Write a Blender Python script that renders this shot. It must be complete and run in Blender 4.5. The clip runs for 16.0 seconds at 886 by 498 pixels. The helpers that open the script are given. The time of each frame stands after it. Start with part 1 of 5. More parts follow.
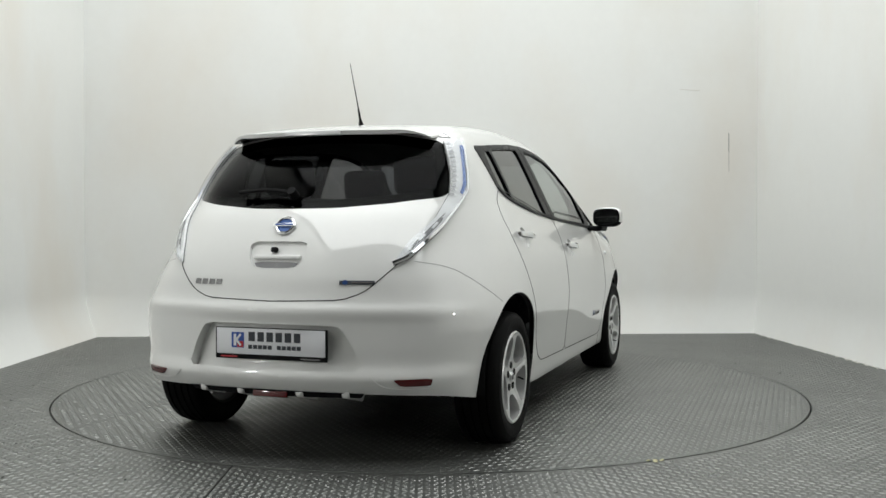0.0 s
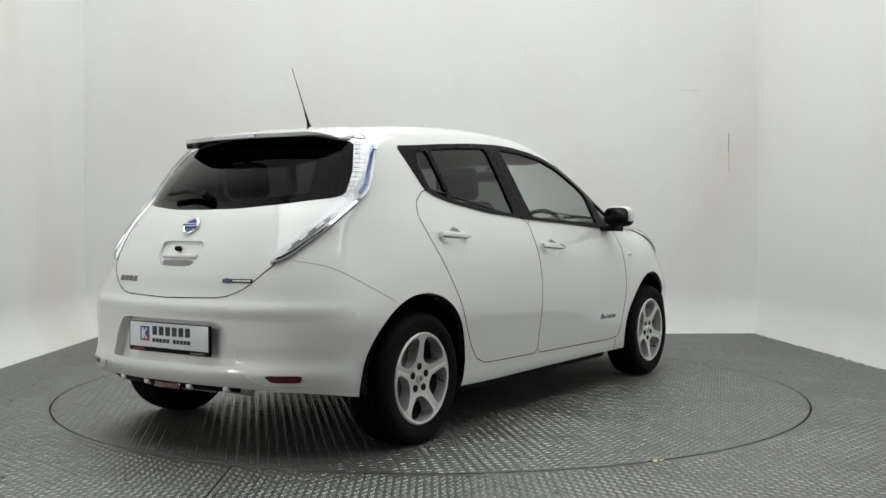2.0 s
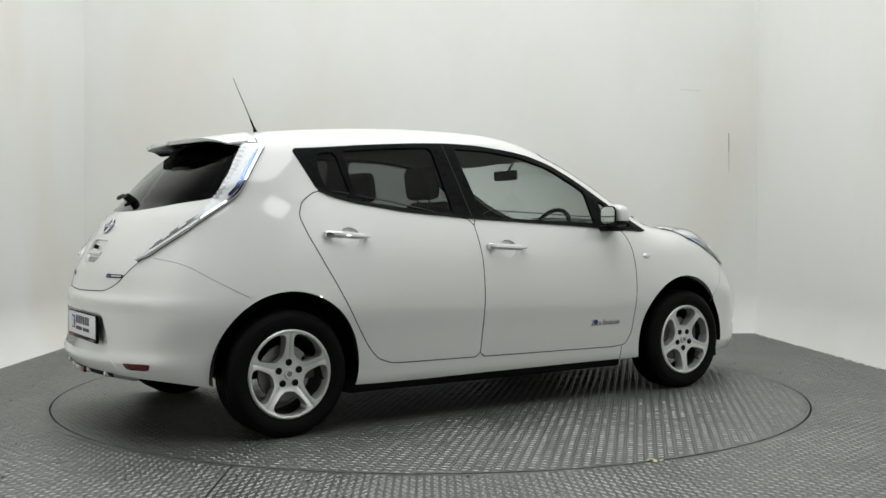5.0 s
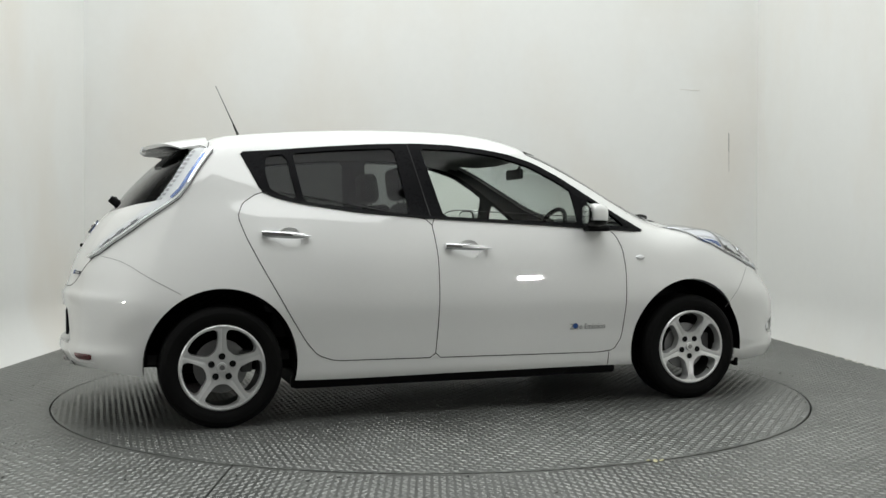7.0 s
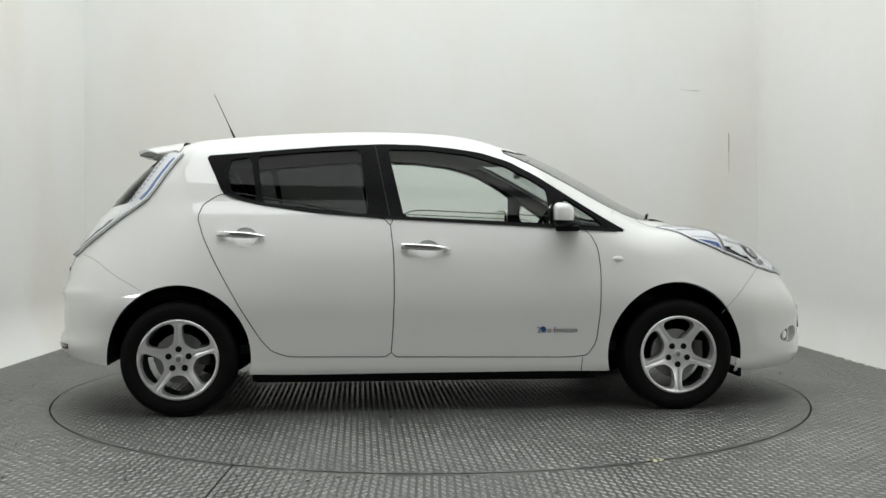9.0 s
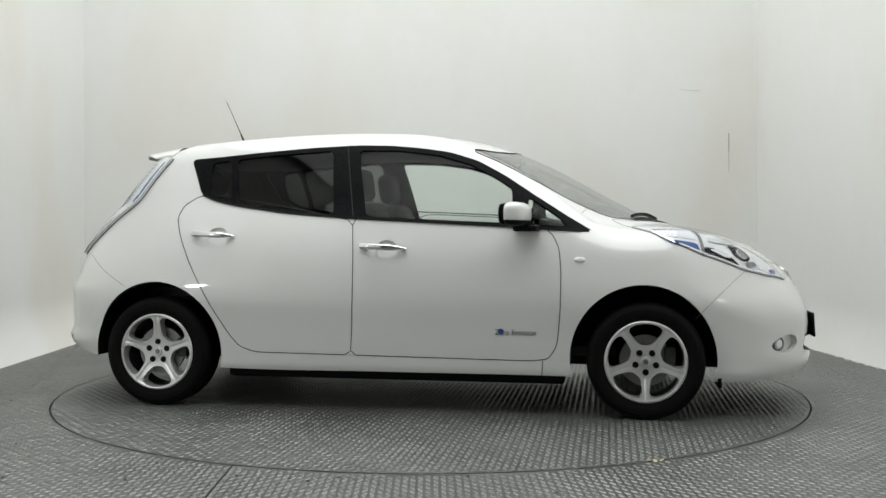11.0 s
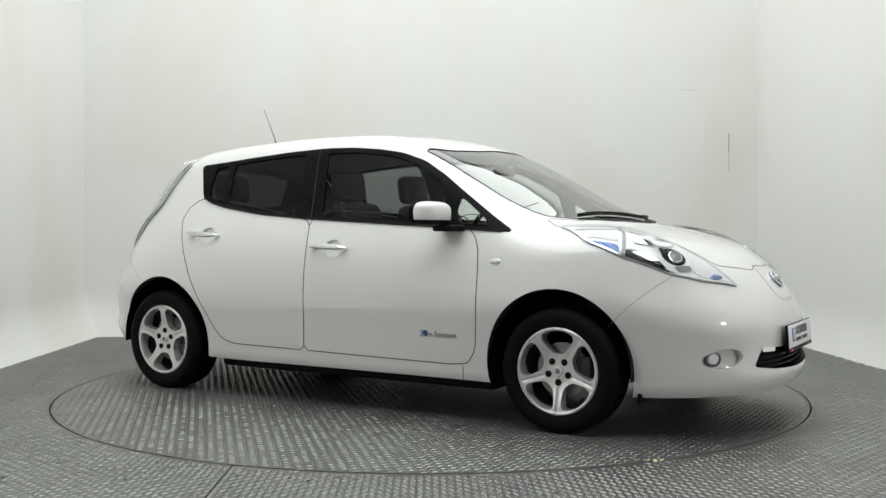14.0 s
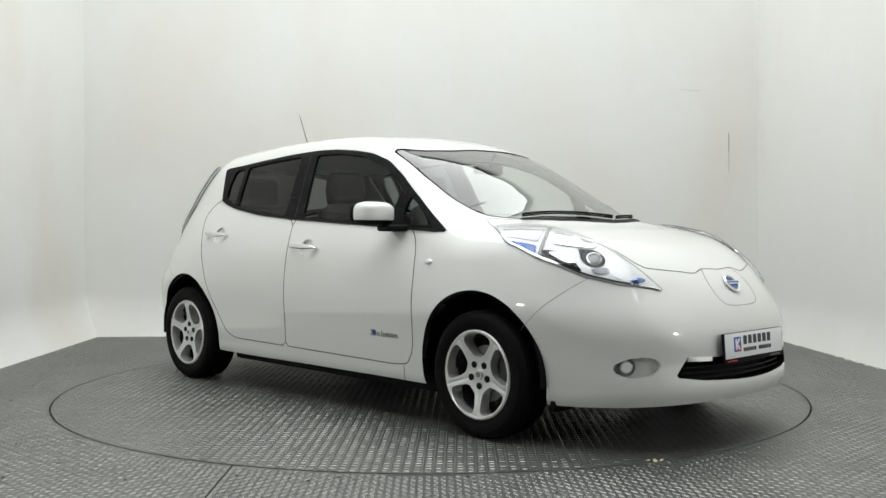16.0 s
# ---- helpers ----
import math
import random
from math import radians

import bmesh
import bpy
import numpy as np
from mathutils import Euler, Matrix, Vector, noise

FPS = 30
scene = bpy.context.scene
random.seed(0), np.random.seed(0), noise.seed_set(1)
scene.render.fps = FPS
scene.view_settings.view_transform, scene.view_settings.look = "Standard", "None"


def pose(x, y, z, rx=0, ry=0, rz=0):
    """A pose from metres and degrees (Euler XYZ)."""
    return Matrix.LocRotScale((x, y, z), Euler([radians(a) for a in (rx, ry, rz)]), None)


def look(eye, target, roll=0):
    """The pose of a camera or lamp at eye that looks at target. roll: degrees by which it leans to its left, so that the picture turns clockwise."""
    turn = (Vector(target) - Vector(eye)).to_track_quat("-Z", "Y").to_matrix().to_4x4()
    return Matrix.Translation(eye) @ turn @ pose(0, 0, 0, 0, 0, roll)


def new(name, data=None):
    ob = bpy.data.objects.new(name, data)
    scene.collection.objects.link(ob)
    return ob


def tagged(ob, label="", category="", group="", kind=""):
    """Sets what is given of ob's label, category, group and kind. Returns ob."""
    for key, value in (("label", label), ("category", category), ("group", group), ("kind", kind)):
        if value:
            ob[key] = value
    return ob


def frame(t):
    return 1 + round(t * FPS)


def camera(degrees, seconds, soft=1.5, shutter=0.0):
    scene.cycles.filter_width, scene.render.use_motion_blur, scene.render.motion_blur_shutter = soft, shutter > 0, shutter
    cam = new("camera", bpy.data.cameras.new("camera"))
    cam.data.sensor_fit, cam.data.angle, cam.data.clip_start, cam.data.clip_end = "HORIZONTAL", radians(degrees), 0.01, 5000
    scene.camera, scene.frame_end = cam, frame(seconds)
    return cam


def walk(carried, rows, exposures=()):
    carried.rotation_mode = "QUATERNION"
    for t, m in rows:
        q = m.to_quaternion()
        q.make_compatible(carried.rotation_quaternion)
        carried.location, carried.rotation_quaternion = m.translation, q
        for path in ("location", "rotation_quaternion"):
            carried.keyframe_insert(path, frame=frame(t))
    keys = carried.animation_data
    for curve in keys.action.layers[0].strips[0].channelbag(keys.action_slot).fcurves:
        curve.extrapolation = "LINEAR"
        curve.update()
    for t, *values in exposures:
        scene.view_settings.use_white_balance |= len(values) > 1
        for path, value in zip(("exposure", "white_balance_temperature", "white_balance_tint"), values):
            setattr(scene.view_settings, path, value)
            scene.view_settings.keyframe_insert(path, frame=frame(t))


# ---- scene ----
cam = camera(48.18, 16.0, soft=1.5)
EYE = (0.0, -6.254, 0.993)
AIM = (0.0665, -0.2553, 0.8745)
walk(cam, [(0.0, look(EYE, AIM)), (16.0, look(EYE, AIM))],
     exposures=[(0.0, 0.03), (1.0, -0.01), (1.5, -0.06), (4.0, -0.07), (6.5, -0.03), (9.0, -0.03), (11.5, -0.02), (13.5, 0.08), (16.0, 0.09)])

# turn of the turntable in degrees, second by second
TURN = [(0, 69.9), (1, 62.55), (2, 55.2), (3, 47.9), (4, 40.55), (5, 33.2), (6, 25.85), (7, 18.6), (8, 11.4),
        (9, 4.2), (10, -3.0), (11, -10.2), (12, -17.4), (13, -24.7), (14, -32.05), (15, -39.4), (16, -46.75)]
CAR_AT = (-0.059, -0.055)
TABLE_R = 2.247

# ---- world and light ----
world = bpy.data.worlds.new("studio_dark")
world.use_nodes = True
world.node_tree.nodes["Background"].inputs[0].default_value = (0.9, 1.0, 0.95, 1)
world.node_tree.nodes["Background"].inputs[1].default_value = 0.02
scene.world = world


def area_lamp(name, eye, target, sx, sy, watts, colour):
    d = bpy.data.lights.new(name, "AREA")
    d.shape, d.size, d.size_y, d.energy, d.color = "RECTANGLE", sx, sy, watts, colour
    ob = new(name, d)
    ob.matrix_world = look(eye, target)
    return ob


# a lit panel over most of the ceiling, and a small lamp at each side of the opening
area_lamp("ceiling_softbox_light", (0.0, -1.0, 6.05), (0.0, -0.9999, 0), 6.1, 7.9, 428, (0.974, 1.0, 0.992))
for side in (-1, 1):
    area_lamp("side_lamp_light", (side * 3.0 + 0.05, -3.5, 1.18), (0, -0.6, 0.9), 0.21, 0.11, 8, (1.0, 1.0, 0.99))

# ---- materials ----
def material(name, colour, rough=0.5, metal=0.0, vary=0.06, scale=6.0, bump=0.0, bump_scale=80.0, coat=0.0,
             glass=0.0, emit=0.0, random=0.0, rough_vary=0.08, streak=None, spec=0.5):
    m = bpy.data.materials.new(name)
    m.use_nodes = True
    nt = m.node_tree
    n, lk = nt.nodes, nt.links
    b = n["Principled BSDF"]
    b.inputs["Metallic"].default_value = metal
    b.inputs["Specular IOR Level"].default_value = spec
    b.inputs["Coat Weight"].default_value = coat
    b.inputs["Coat Roughness"].default_value = 0.03
    b.inputs["Transmission Weight"].default_value = glass
    co = n.new("ShaderNodeTexCoord")
    src = co.outputs["Object"]
    if streak:
        mp = n.new("ShaderNodeMapping")
        mp.inputs["Scale"].default_value = streak
        lk.new(src, mp.inputs[0])
        src = mp.outputs[0]
    big, fine = n.new("ShaderNodeTexNoise"), n.new("ShaderNodeTexNoise")
    big.inputs["Scale"].default_value, big.inputs["Detail"].default_value = scale, 5
    fine.inputs["Scale"].default_value, fine.inputs["Detail"].default_value = scale * 14, 3
    lk.new(src, big.inputs["Vector"]), lk.new(src, fine.inputs["Vector"])
    mix = n.new("ShaderNodeMix")
    mix.inputs[0].default_value = 0.35
    lk.new(big.outputs["Fac"], mix.inputs[2]), lk.new(fine.outputs["Fac"], mix.inputs[3])
    fac = mix.outputs[0]
    ramp = n.new("ShaderNodeMapRange")
    ramp.inputs[1].default_value, ramp.inputs[2].default_value = 0.3, 0.7
    ramp.inputs[3].default_value, ramp.inputs[4].default_value = 1 - vary, 1 + vary
    lk.new(fac, ramp.inputs[0])
    val = ramp.outputs[0]
    if random:
        info, rr, mul = n.new("ShaderNodeObjectInfo"), n.new("ShaderNodeMapRange"), n.new("ShaderNodeMath")
        rr.inputs[3].default_value, rr.inputs[4].default_value = 1 - random, 1 + random
        lk.new(info.outputs["Random"], rr.inputs[0])
        mul.operation = "MULTIPLY"
        lk.new(val, mul.inputs[0]), lk.new(rr.outputs[0], mul.inputs[1])
        val = mul.outputs[0]
    sc = n.new("ShaderNodeVectorMath")
    sc.operation = "SCALE"
    sc.inputs[0].default_value = colour
    lk.new(val, sc.inputs["Scale"])
    lk.new(sc.outputs[0], b.inputs["Base Color"])
    rg = n.new("ShaderNodeMapRange")
    rg.inputs[1].default_value, rg.inputs[2].default_value = 0.3, 0.7
    rg.inputs[3].default_value, rg.inputs[4].default_value = max(0, rough * (1 - rough_vary * 2)), min(1, rough * (1 + rough_vary * 2))
    lk.new(fac, rg.inputs[0]), lk.new(rg.outputs[0], b.inputs["Roughness"])
    if bump:
        tx, bp = n.new("ShaderNodeTexNoise"), n.new("ShaderNodeBump")
        tx.inputs["Scale"].default_value = bump_scale
        bp.inputs["Strength"].default_value, bp.inputs["Distance"].default_value = bump, 0.004
        lk.new(src, tx.inputs["Vector"]), lk.new(tx.outputs["Fac"], bp.inputs["Height"]), lk.new(bp.outputs[0], b.inputs["Normal"])
    if emit:
        b.inputs["Emission Color"].default_value = (*colour, 1)
        b.inputs["Emission Strength"].default_value = emit
    return m


def glass(name, colour, rough=0.0, gloss=0.032, fall=4.8):
    """A thin tinted pane: both its faces mirror, the more so at grazing angles; clear or tinted straight through."""
    m = bpy.data.materials.new(name)
    m.use_nodes = True
    nt = m.node_tree
    n, lk = nt.nodes, nt.links
    n.remove(n["Principled BSDF"])
    tr, gl, mx, lw = (n.new("ShaderNodeBsdfTransparent"), n.new("ShaderNodeBsdfGlossy"), n.new("ShaderNodeMixShader"), n.new("ShaderNodeLayerWeight"))
    tr.inputs[0].default_value = (*colour, 1)
    gl.inputs["Roughness"].default_value = rough
    pw, ma, up, dn, dv = [n.new("ShaderNodeMath") for _ in range(5)]
    pw.operation, pw.inputs[1].default_value = "POWER", fall
    ma.operation, ma.inputs[1].default_value, ma.inputs[2].default_value = "MULTIPLY_ADD", 0.96, gloss
    up.operation, up.inputs[1].default_value = "MULTIPLY", 2.0
    dn.operation, dn.inputs[1].default_value = "ADD", 1.0
    dv.operation = "DIVIDE"
    lw.inputs[0].default_value = 0.5
    lk.new(lw.outputs["Facing"], pw.inputs[0]), lk.new(pw.outputs[0], ma.inputs[0])
    lk.new(ma.outputs[0], up.inputs[0]), lk.new(ma.outputs[0], dn.inputs[0])
    lk.new(up.outputs[0], dv.inputs[0]), lk.new(dn.outputs[0], dv.inputs[1]), lk.new(dv.outputs[0], mx.inputs[0])
    lk.new(tr.outputs[0], mx.inputs[1]), lk.new(gl.outputs[0], mx.inputs[2])
    lk.new(mx.outputs[0], n["Material Output"].inputs[0])
    return m


PAINT = material("white_car_paint", (0.76, 0.765, 0.75), 0.38, vary=0.012, scale=3, coat=1.0, rough_vary=0.02, spec=0.5)
PAINT.node_tree.nodes["Principled BSDF"].inputs["Coat IOR"].default_value = 1.72


def wall_paint():
    """Matt white paint, with warm smudges and a faint roller grain."""
    m = material("white_studio_paint", (0.80, 0.805, 0.785), 0.62, vary=0.02, scale=0.9, bump=0.05, bump_scale=70, spec=0.3)
    nt = m.node_tree
    n, lk = nt.nodes, nt.links
    b = n["Principled BSDF"]
    old = b.inputs["Base Color"].links[0].from_socket
    tx, rg, mx, co, mp = n.new("ShaderNodeTexNoise"), n.new("ShaderNodeMapRange"), n.new("ShaderNodeMix"), n.new("ShaderNodeTexCoord"), n.new("ShaderNodeMapping")
    mp.inputs["Scale"].default_value = (1.0, 1.0, 0.55)
    tx.inputs["Scale"].default_value, tx.inputs["Detail"].default_value = 0.8, 6
    rg.inputs[1].default_value, rg.inputs[2].default_value, rg.inputs[4].default_value = 0.46, 0.74, 0.7
    mx.data_type = "RGBA"
    mx.inputs[7].default_value = (0.75, 0.705, 0.635, 1)
    lk.new(co.outputs["Object"], mp.inputs[0]), lk.new(mp.outputs[0], tx.inputs["Vector"]), lk.new(tx.outputs["Fac"], rg.inputs[0]), lk.new(rg.outputs[0], mx.inputs[0])
    lk.new(old, mx.inputs[6])
    # a rubbed brownish stain on the back wall
    off, sq, ln, fall, mul, st = (n.new("ShaderNodeVectorMath"), n.new("ShaderNodeVectorMath"), n.new("ShaderNodeVectorMath"), n.new("ShaderNodeMapRange"),
                                  n.new("ShaderNodeMath"), n.new("ShaderNodeMix"))
    off.operation, off.inputs[1].default_value = "SUBTRACT", (2.72, 3.2, 1.35)
    sq.operation, sq.inputs[1].default_value = "MULTIPLY", (1.5, 0.6, 0.75)
    ln.operation = "LENGTH"
    fall.interpolation_type = "SMOOTHSTEP"
    fall.inputs[1].default_value, fall.inputs[2].default_value, fall.inputs[3].default_value, fall.inputs[4].default_value = 0.0, 0.85, 0.55, 0.0
    mul.operation = "MULTIPLY"
    st.data_type = "RGBA"
    st.inputs[7].default_value = (0.66, 0.585, 0.49, 1)
    lk.new(co.outputs["Object"], off.inputs[0]), lk.new(off.outputs[0], sq.inputs[0]), lk.new(sq.outputs[0], ln.inputs[0]), lk.new(ln.outputs["Value"], fall.inputs[0])
    lk.new(fall.outputs[0], mul.inputs[0]), lk.new(tx.outputs["Fac"], mul.inputs[1]), lk.new(mul.outputs[0], st.inputs[0])
    lk.new(mx.outputs[2], st.inputs[6]), lk.new(st.outputs[2], b.inputs["Base Color"])
    return m


WALL = wall_paint()
PLATE = material("worn_tread_plate", (0.132, 0.136, 0.129), 0.38, metal=0.55, vary=0.34, scale=1.7, bump=0.35, bump_scale=110, rough_vary=0.15)
LOZENGE = material("rubbed_tread_lozenges", (0.215, 0.219, 0.209), 0.35, metal=0.72, vary=0.30, scale=2.1, rough_vary=0.15)
# grey of the added screen, set for how much light it sends back
DARK_END = material("dark_end_screen_grey", (0.10, 0.093, 0.088), 0.9, vary=0.15, scale=0.8, bump=0.05)
DARKCEIL = material("dark_ceiling_paint", (0.07, 0.07, 0.07), 0.8, vary=0.1, scale=0.8)
JOINT = material("dark_joint", (0.02, 0.02, 0.02), 0.8)
TYRE = material("tyre_rubber", (0.006, 0.006, 0.006), 0.6, vary=0.2, scale=10, bump=0.2, spec=0.06)
ALLOY = material("silver_alloy", (0.68, 0.685, 0.68), 0.33, metal=0.6, vary=0.03, scale=12)
BLACK = material("black_plastic", (0.006, 0.006, 0.0065), 0.5, vary=0.15, bump=0.1, bump_scale=300, spec=0.10)
# silver barrel toned dark: the shade inside the spoke openings is in its colour
BARREL = material("shade_toned_wheel_barrel", (0.05, 0.05, 0.05), 0.5, metal=0.4, vary=0.15)
GLOSSBLACK = material("gloss_black_trim", (0.005, 0.005, 0.006), 0.28, vary=0.1, spec=0.05)
CHROME = material("chrome", (0.86, 0.87, 0.88), 0.07, metal=1.0, vary=0.02)
STEEL = material("dull_steel", (0.22, 0.22, 0.22), 0.4, metal=0.8, vary=0.15)
REDLENS = material("red_lens", (0.09, 0.005, 0.006), 0.15, vary=0.1, coat=0.5)
LAMPBLUE = material("blue_lamp_strip", (0.20, 0.27, 0.50), 0.14, metal=1.0, vary=0.1)
CELL = material("pale_light_cells", (0.58, 0.585, 0.60), 0.2, metal=0.3, vary=0.1)
BLUE = material("blue_enamel", (0.045, 0.11, 0.34), 0.15, metal=0.4, vary=0.1, coat=0.5)
SCUFF = material("pale_scuff", (0.66, 0.645, 0.60), 0.8)
GREYMARK = material("grey_scuff", (0.30, 0.29, 0.27), 0.8)
SILVER = material("silver_reflector", (0.86, 0.87, 0.88), 0.25, metal=0.12, vary=0.05, scale=30, coat=0.3)
GREYLENS = material("grey_lamp_reflector", (0.25, 0.25, 0.26), 0.25, metal=0.3, vary=0.1)
FABRIC = material("dark_seat_fabric", (0.022, 0.022, 0.024), 0.9, vary=0.2, bump=0.3, bump_scale=250)
TRIM = material("grey_interior_plastic", (0.05, 0.05, 0.05), 0.65, vary=0.1, bump=0.1)
PALE = material("pale_headlining", (0.30, 0.30, 0.285), 0.9, vary=0.05)
WHITEPLATE = material("white_plate", (0.80, 0.81, 0.84), 0.35, vary=0.01)
INK = material("dark_ink", (0.03, 0.035, 0.045), 0.5)
INKRED = material("red_print", (0.5, 0.03, 0.04), 0.4)
INKBLUE = material("blue_print", (0.03, 0.09, 0.38), 0.4)
CLEAR = glass("clear_glass", (0.86, 0.90, 0.87), gloss=0.009, fall=5.5)
TINT = glass("tinted_glass", (0.17, 0.18, 0.18), gloss=0.008, fall=5.5)
SCREENGLASS = glass("windscreen_glass", (0.70, 0.75, 0.735), gloss=0.035, fall=3.6)
DARKTINT = glass("dark_tinted_glass", (0.12, 0.12, 0.13), gloss=0.004, fall=6.5)
LENS = glass("clear_lens", (0.95, 0.96, 0.97), gloss=0.025, fall=5.5)


# ---- mesh helpers ----
def finish(bm, smooth=True):
    bmesh.ops.recalc_face_normals(bm, faces=bm.faces)
    for f in bm.faces:
        f.smooth = smooth
    return bm


def to_mesh(name, bm, mat):
    me = bpy.data.meshes.new(name)
    bm.to_mesh(me)
    bm.free()
    for m in (mat if isinstance(mat, (list, tuple)) else [mat]):
        me.materials.append(m)
    me.set_sharp_from_angle(angle=radians(42))
    return me


def part(name, bm, mat, parent=None, label="", at=None):
    ob = new(name, to_mesh(name, bm, mat))
    if parent:
        ob.parent = parent
    if at is not None:
        ob.matrix_basis = at
    if label:
        tagged(ob, label)
    return ob


def block(sx, sy, sz, at=None, bevel=0.0, seg=2, bm=None):
    bm2 = bmesh.new()
    bmesh.ops.create_cube(bm2, size=1, matrix=Matrix.Diagonal((sx, sy, sz, 1)))
    if bevel:
        bmesh.ops.bevel(bm2, geom=bm2.edges[:], offset=bevel, segments=seg, affect="EDGES", profile=0.5)
    if at is not None:
        bm2.transform(at)
    return join(bm, bm2)


def join(bm, bm2):
    if bm is None:
        return bm2
    me = bpy.data.meshes.new("tmp")
    bm2.to_mesh(me)
    bm2.free()
    bm.from_mesh(me)
    bpy.data.meshes.remove(me)
    return bm


def disc(r0, r1, depth, seg=32, at=None, bm=None):
    bm2 = bmesh.new()
    bmesh.ops.create_cone(bm2, cap_ends=True, segments=seg, radius1=r0, radius2=r1, depth=depth)
    if at is not None:
        bm2.transform(at)
    return join(bm, bm2)


def lathe(profile, seg=64, closed=False):
    """Turns (radius, height) pairs about z."""
    bm = bmesh.new()
    rings = []
    for r, h in profile:
        rings.append([bm.verts.new((r * math.cos(2 * math.pi * i / seg), r * math.sin(2 * math.pi * i / seg), h)) for i in range(seg)])
    pairs = list(zip(rings, rings[1:])) + ([(rings[-1], rings[0])] if closed else [])
    for a, b in pairs:
        for i in range(seg):
            bm.faces.new((a[i], a[(i + 1) % seg], b[(i + 1) % seg], b[i]))
    return finish(bm)


def tube(points, radius, seg=8, bm=None, taper=1.0):
    """A round rod along points."""
    bm = bm or bmesh.new()
    pts = [Vector(p) for p in points]
    rings = []
    for i, p in enumerate(pts):
        d = (pts[min(i + 1, len(pts) - 1)] - pts[max(i - 1, 0)]).normalized()
        q = d.to_track_quat("Z", "Y")
        r = radius * (1 + (taper - 1) * i / (len(pts) - 1))
        rings.append([bm.verts.new(p + q @ Vector((r * math.cos(2 * math.pi * k / seg), r * math.sin(2 * math.pi * k / seg), 0))) for k in range(seg)])
    for a, b in zip(rings, rings[1:]):
        for k in range(seg):
            bm.faces.new((a[k], a[(k + 1) % seg], b[(k + 1) % seg], b[k]))
    bm.faces.new(rings[0][::-1]), bm.faces.new(rings[-1])
    return finish(bm)


# ---- the form of the car body: x forward, y to its left, z up, origin on the floor between the axles ----
def curve(*knots):
    """A smooth curve through (x, y) knots."""
    xs, ys = np.array([k[0] for k in knots], float), np.array([k[1] for k in knots], float)
    d = np.diff(ys) / np.diff(xs)
    m = np.concatenate([[d[0]], (d[1:] + d[:-1]) / 2, [d[-1]]])

    def at(x):
        x = np.clip(np.asarray(x, float), xs[0], xs[-1])
        i = np.clip(np.searchsorted(xs, x) - 1, 0, len(xs) - 2)
        h = xs[i + 1] - xs[i]
        s = (x - xs[i]) / h
        return ((1 + 2 * s) * (1 - s) ** 2 * ys[i] + s * (1 - s) ** 2 * h * m[i]
                + s * s * (3 - 2 * s) * ys[i + 1] + s * s * (s - 1) * h * m[i + 1])
    return at


SIDE = curve((0.0, 0.738), (0.15, 0.793), (0.22, 0.843), (0.30, 0.856), (0.45, 0.870), (0.60, 0.884), (0.75, 0.876), (0.85, 0.860),
             (0.95, 0.830), (1.05, 0.790), (1.15, 0.743), (1.25, 0.700), (1.4, 0.630), (1.5, 0.578), (1.6, 0.518))
TOP = curve((-2.3, 1.25), (-1.9, 1.39), (-1.7, 1.445), (-1.5, 1.483), (-1.13, 1.527), (-0.85, 1.549), (-0.52, 1.565), (-0.18, 1.567),
            (0.165, 1.553), (0.36, 1.527), (0.52, 1.487), (0.66, 1.438), (0.81, 1.372), (0.97, 1.289), (1.13, 1.200), (1.27, 1.125), (1.40, 1.063),
            (1.52, 1.025), (1.7, 0.985), (1.9, 0.925), (2.05, 0.862), (2.2, 0.775), (2.35, 0.66))
FRONT = curve((0.0, 2.16), (0.2, 2.262), (0.27, 2.298), (0.4, 2.288), (0.5, 2.292), (0.6, 2.285), (0.7, 2.262), (0.8, 2.22), (0.9, 2.15), (1.1, 2.0), (1.6, 1.8))
REAR = curve((0.0, 1.80), (0.2, 1.99), (0.25, 2.05), (0.32, 2.115), (0.37, 2.138), (0.43, 2.120), (0.5, 2.119), (0.6, 2.118), (0.655, 2.122), (0.69, 2.103), (0.8, 2.068), (0.9, 2.02), (1.0, 1.957),
             (1.06, 1.91), (1.12, 1.848), (1.2, 1.785), (1.3, 1.70), (1.38, 1.635), (1.45, 1.57), (1.6, 1.42))


def smooth_max(a, b, r):
    h = np.maximum(r - np.abs(a - b), 0.0)
    return np.maximum(a, b) + h * h / (4 * r)


def step(a, b, x):
    s = np.clip((x - a) / (b - a), 0, 1)
    return s * s * (3 - 2 * s)


def half_width(x, z):
    w = SIDE(z)
    f, r = np.maximum(x - 1.15, 0), np.maximum(-1.15 - x, 0)
    w = w - 0.20 * f * f * (1 + 0.9 * step(0.6, 1.0, z)) - r * r * (0.14 + 0.22 * step(0.55, 1.0, z) - 0.12 * step(1.05, 1.3, z))
    flare = np.exp(-((np.abs(x - 0.0) - 1.35) / 0.42) ** 2) * np.exp(-((z - 0.62) / 0.17) ** 2)
    return w + 0.020 * flare


def form(x, y, z):
    """Below zero inside the body."""
    y = np.abs(y)
    side = y - half_width(x, z)
    sweep = (0.52 - 0.40 * step(1.15, 1.6, x)) * step(-0.3, 0.5, x)
    top = z - TOP(x + sweep * y * y) + 0.075 * y * y * (1 - 0.5 * step(1.2, 1.7, x)) + 0.0
    front = x - FRONT(z) + (0.42 + 0.25 * step(0.5, 0.75, z)) * y ** 2.2
    rear = -x - REAR(z) + 0.30 * y * y
    f = smooth_max(side, top * 0.85, 0.10)
    f = smooth_max(f, front * 0.95, 0.22)
    return smooth_max(f, rear * 0.95, 0.20)


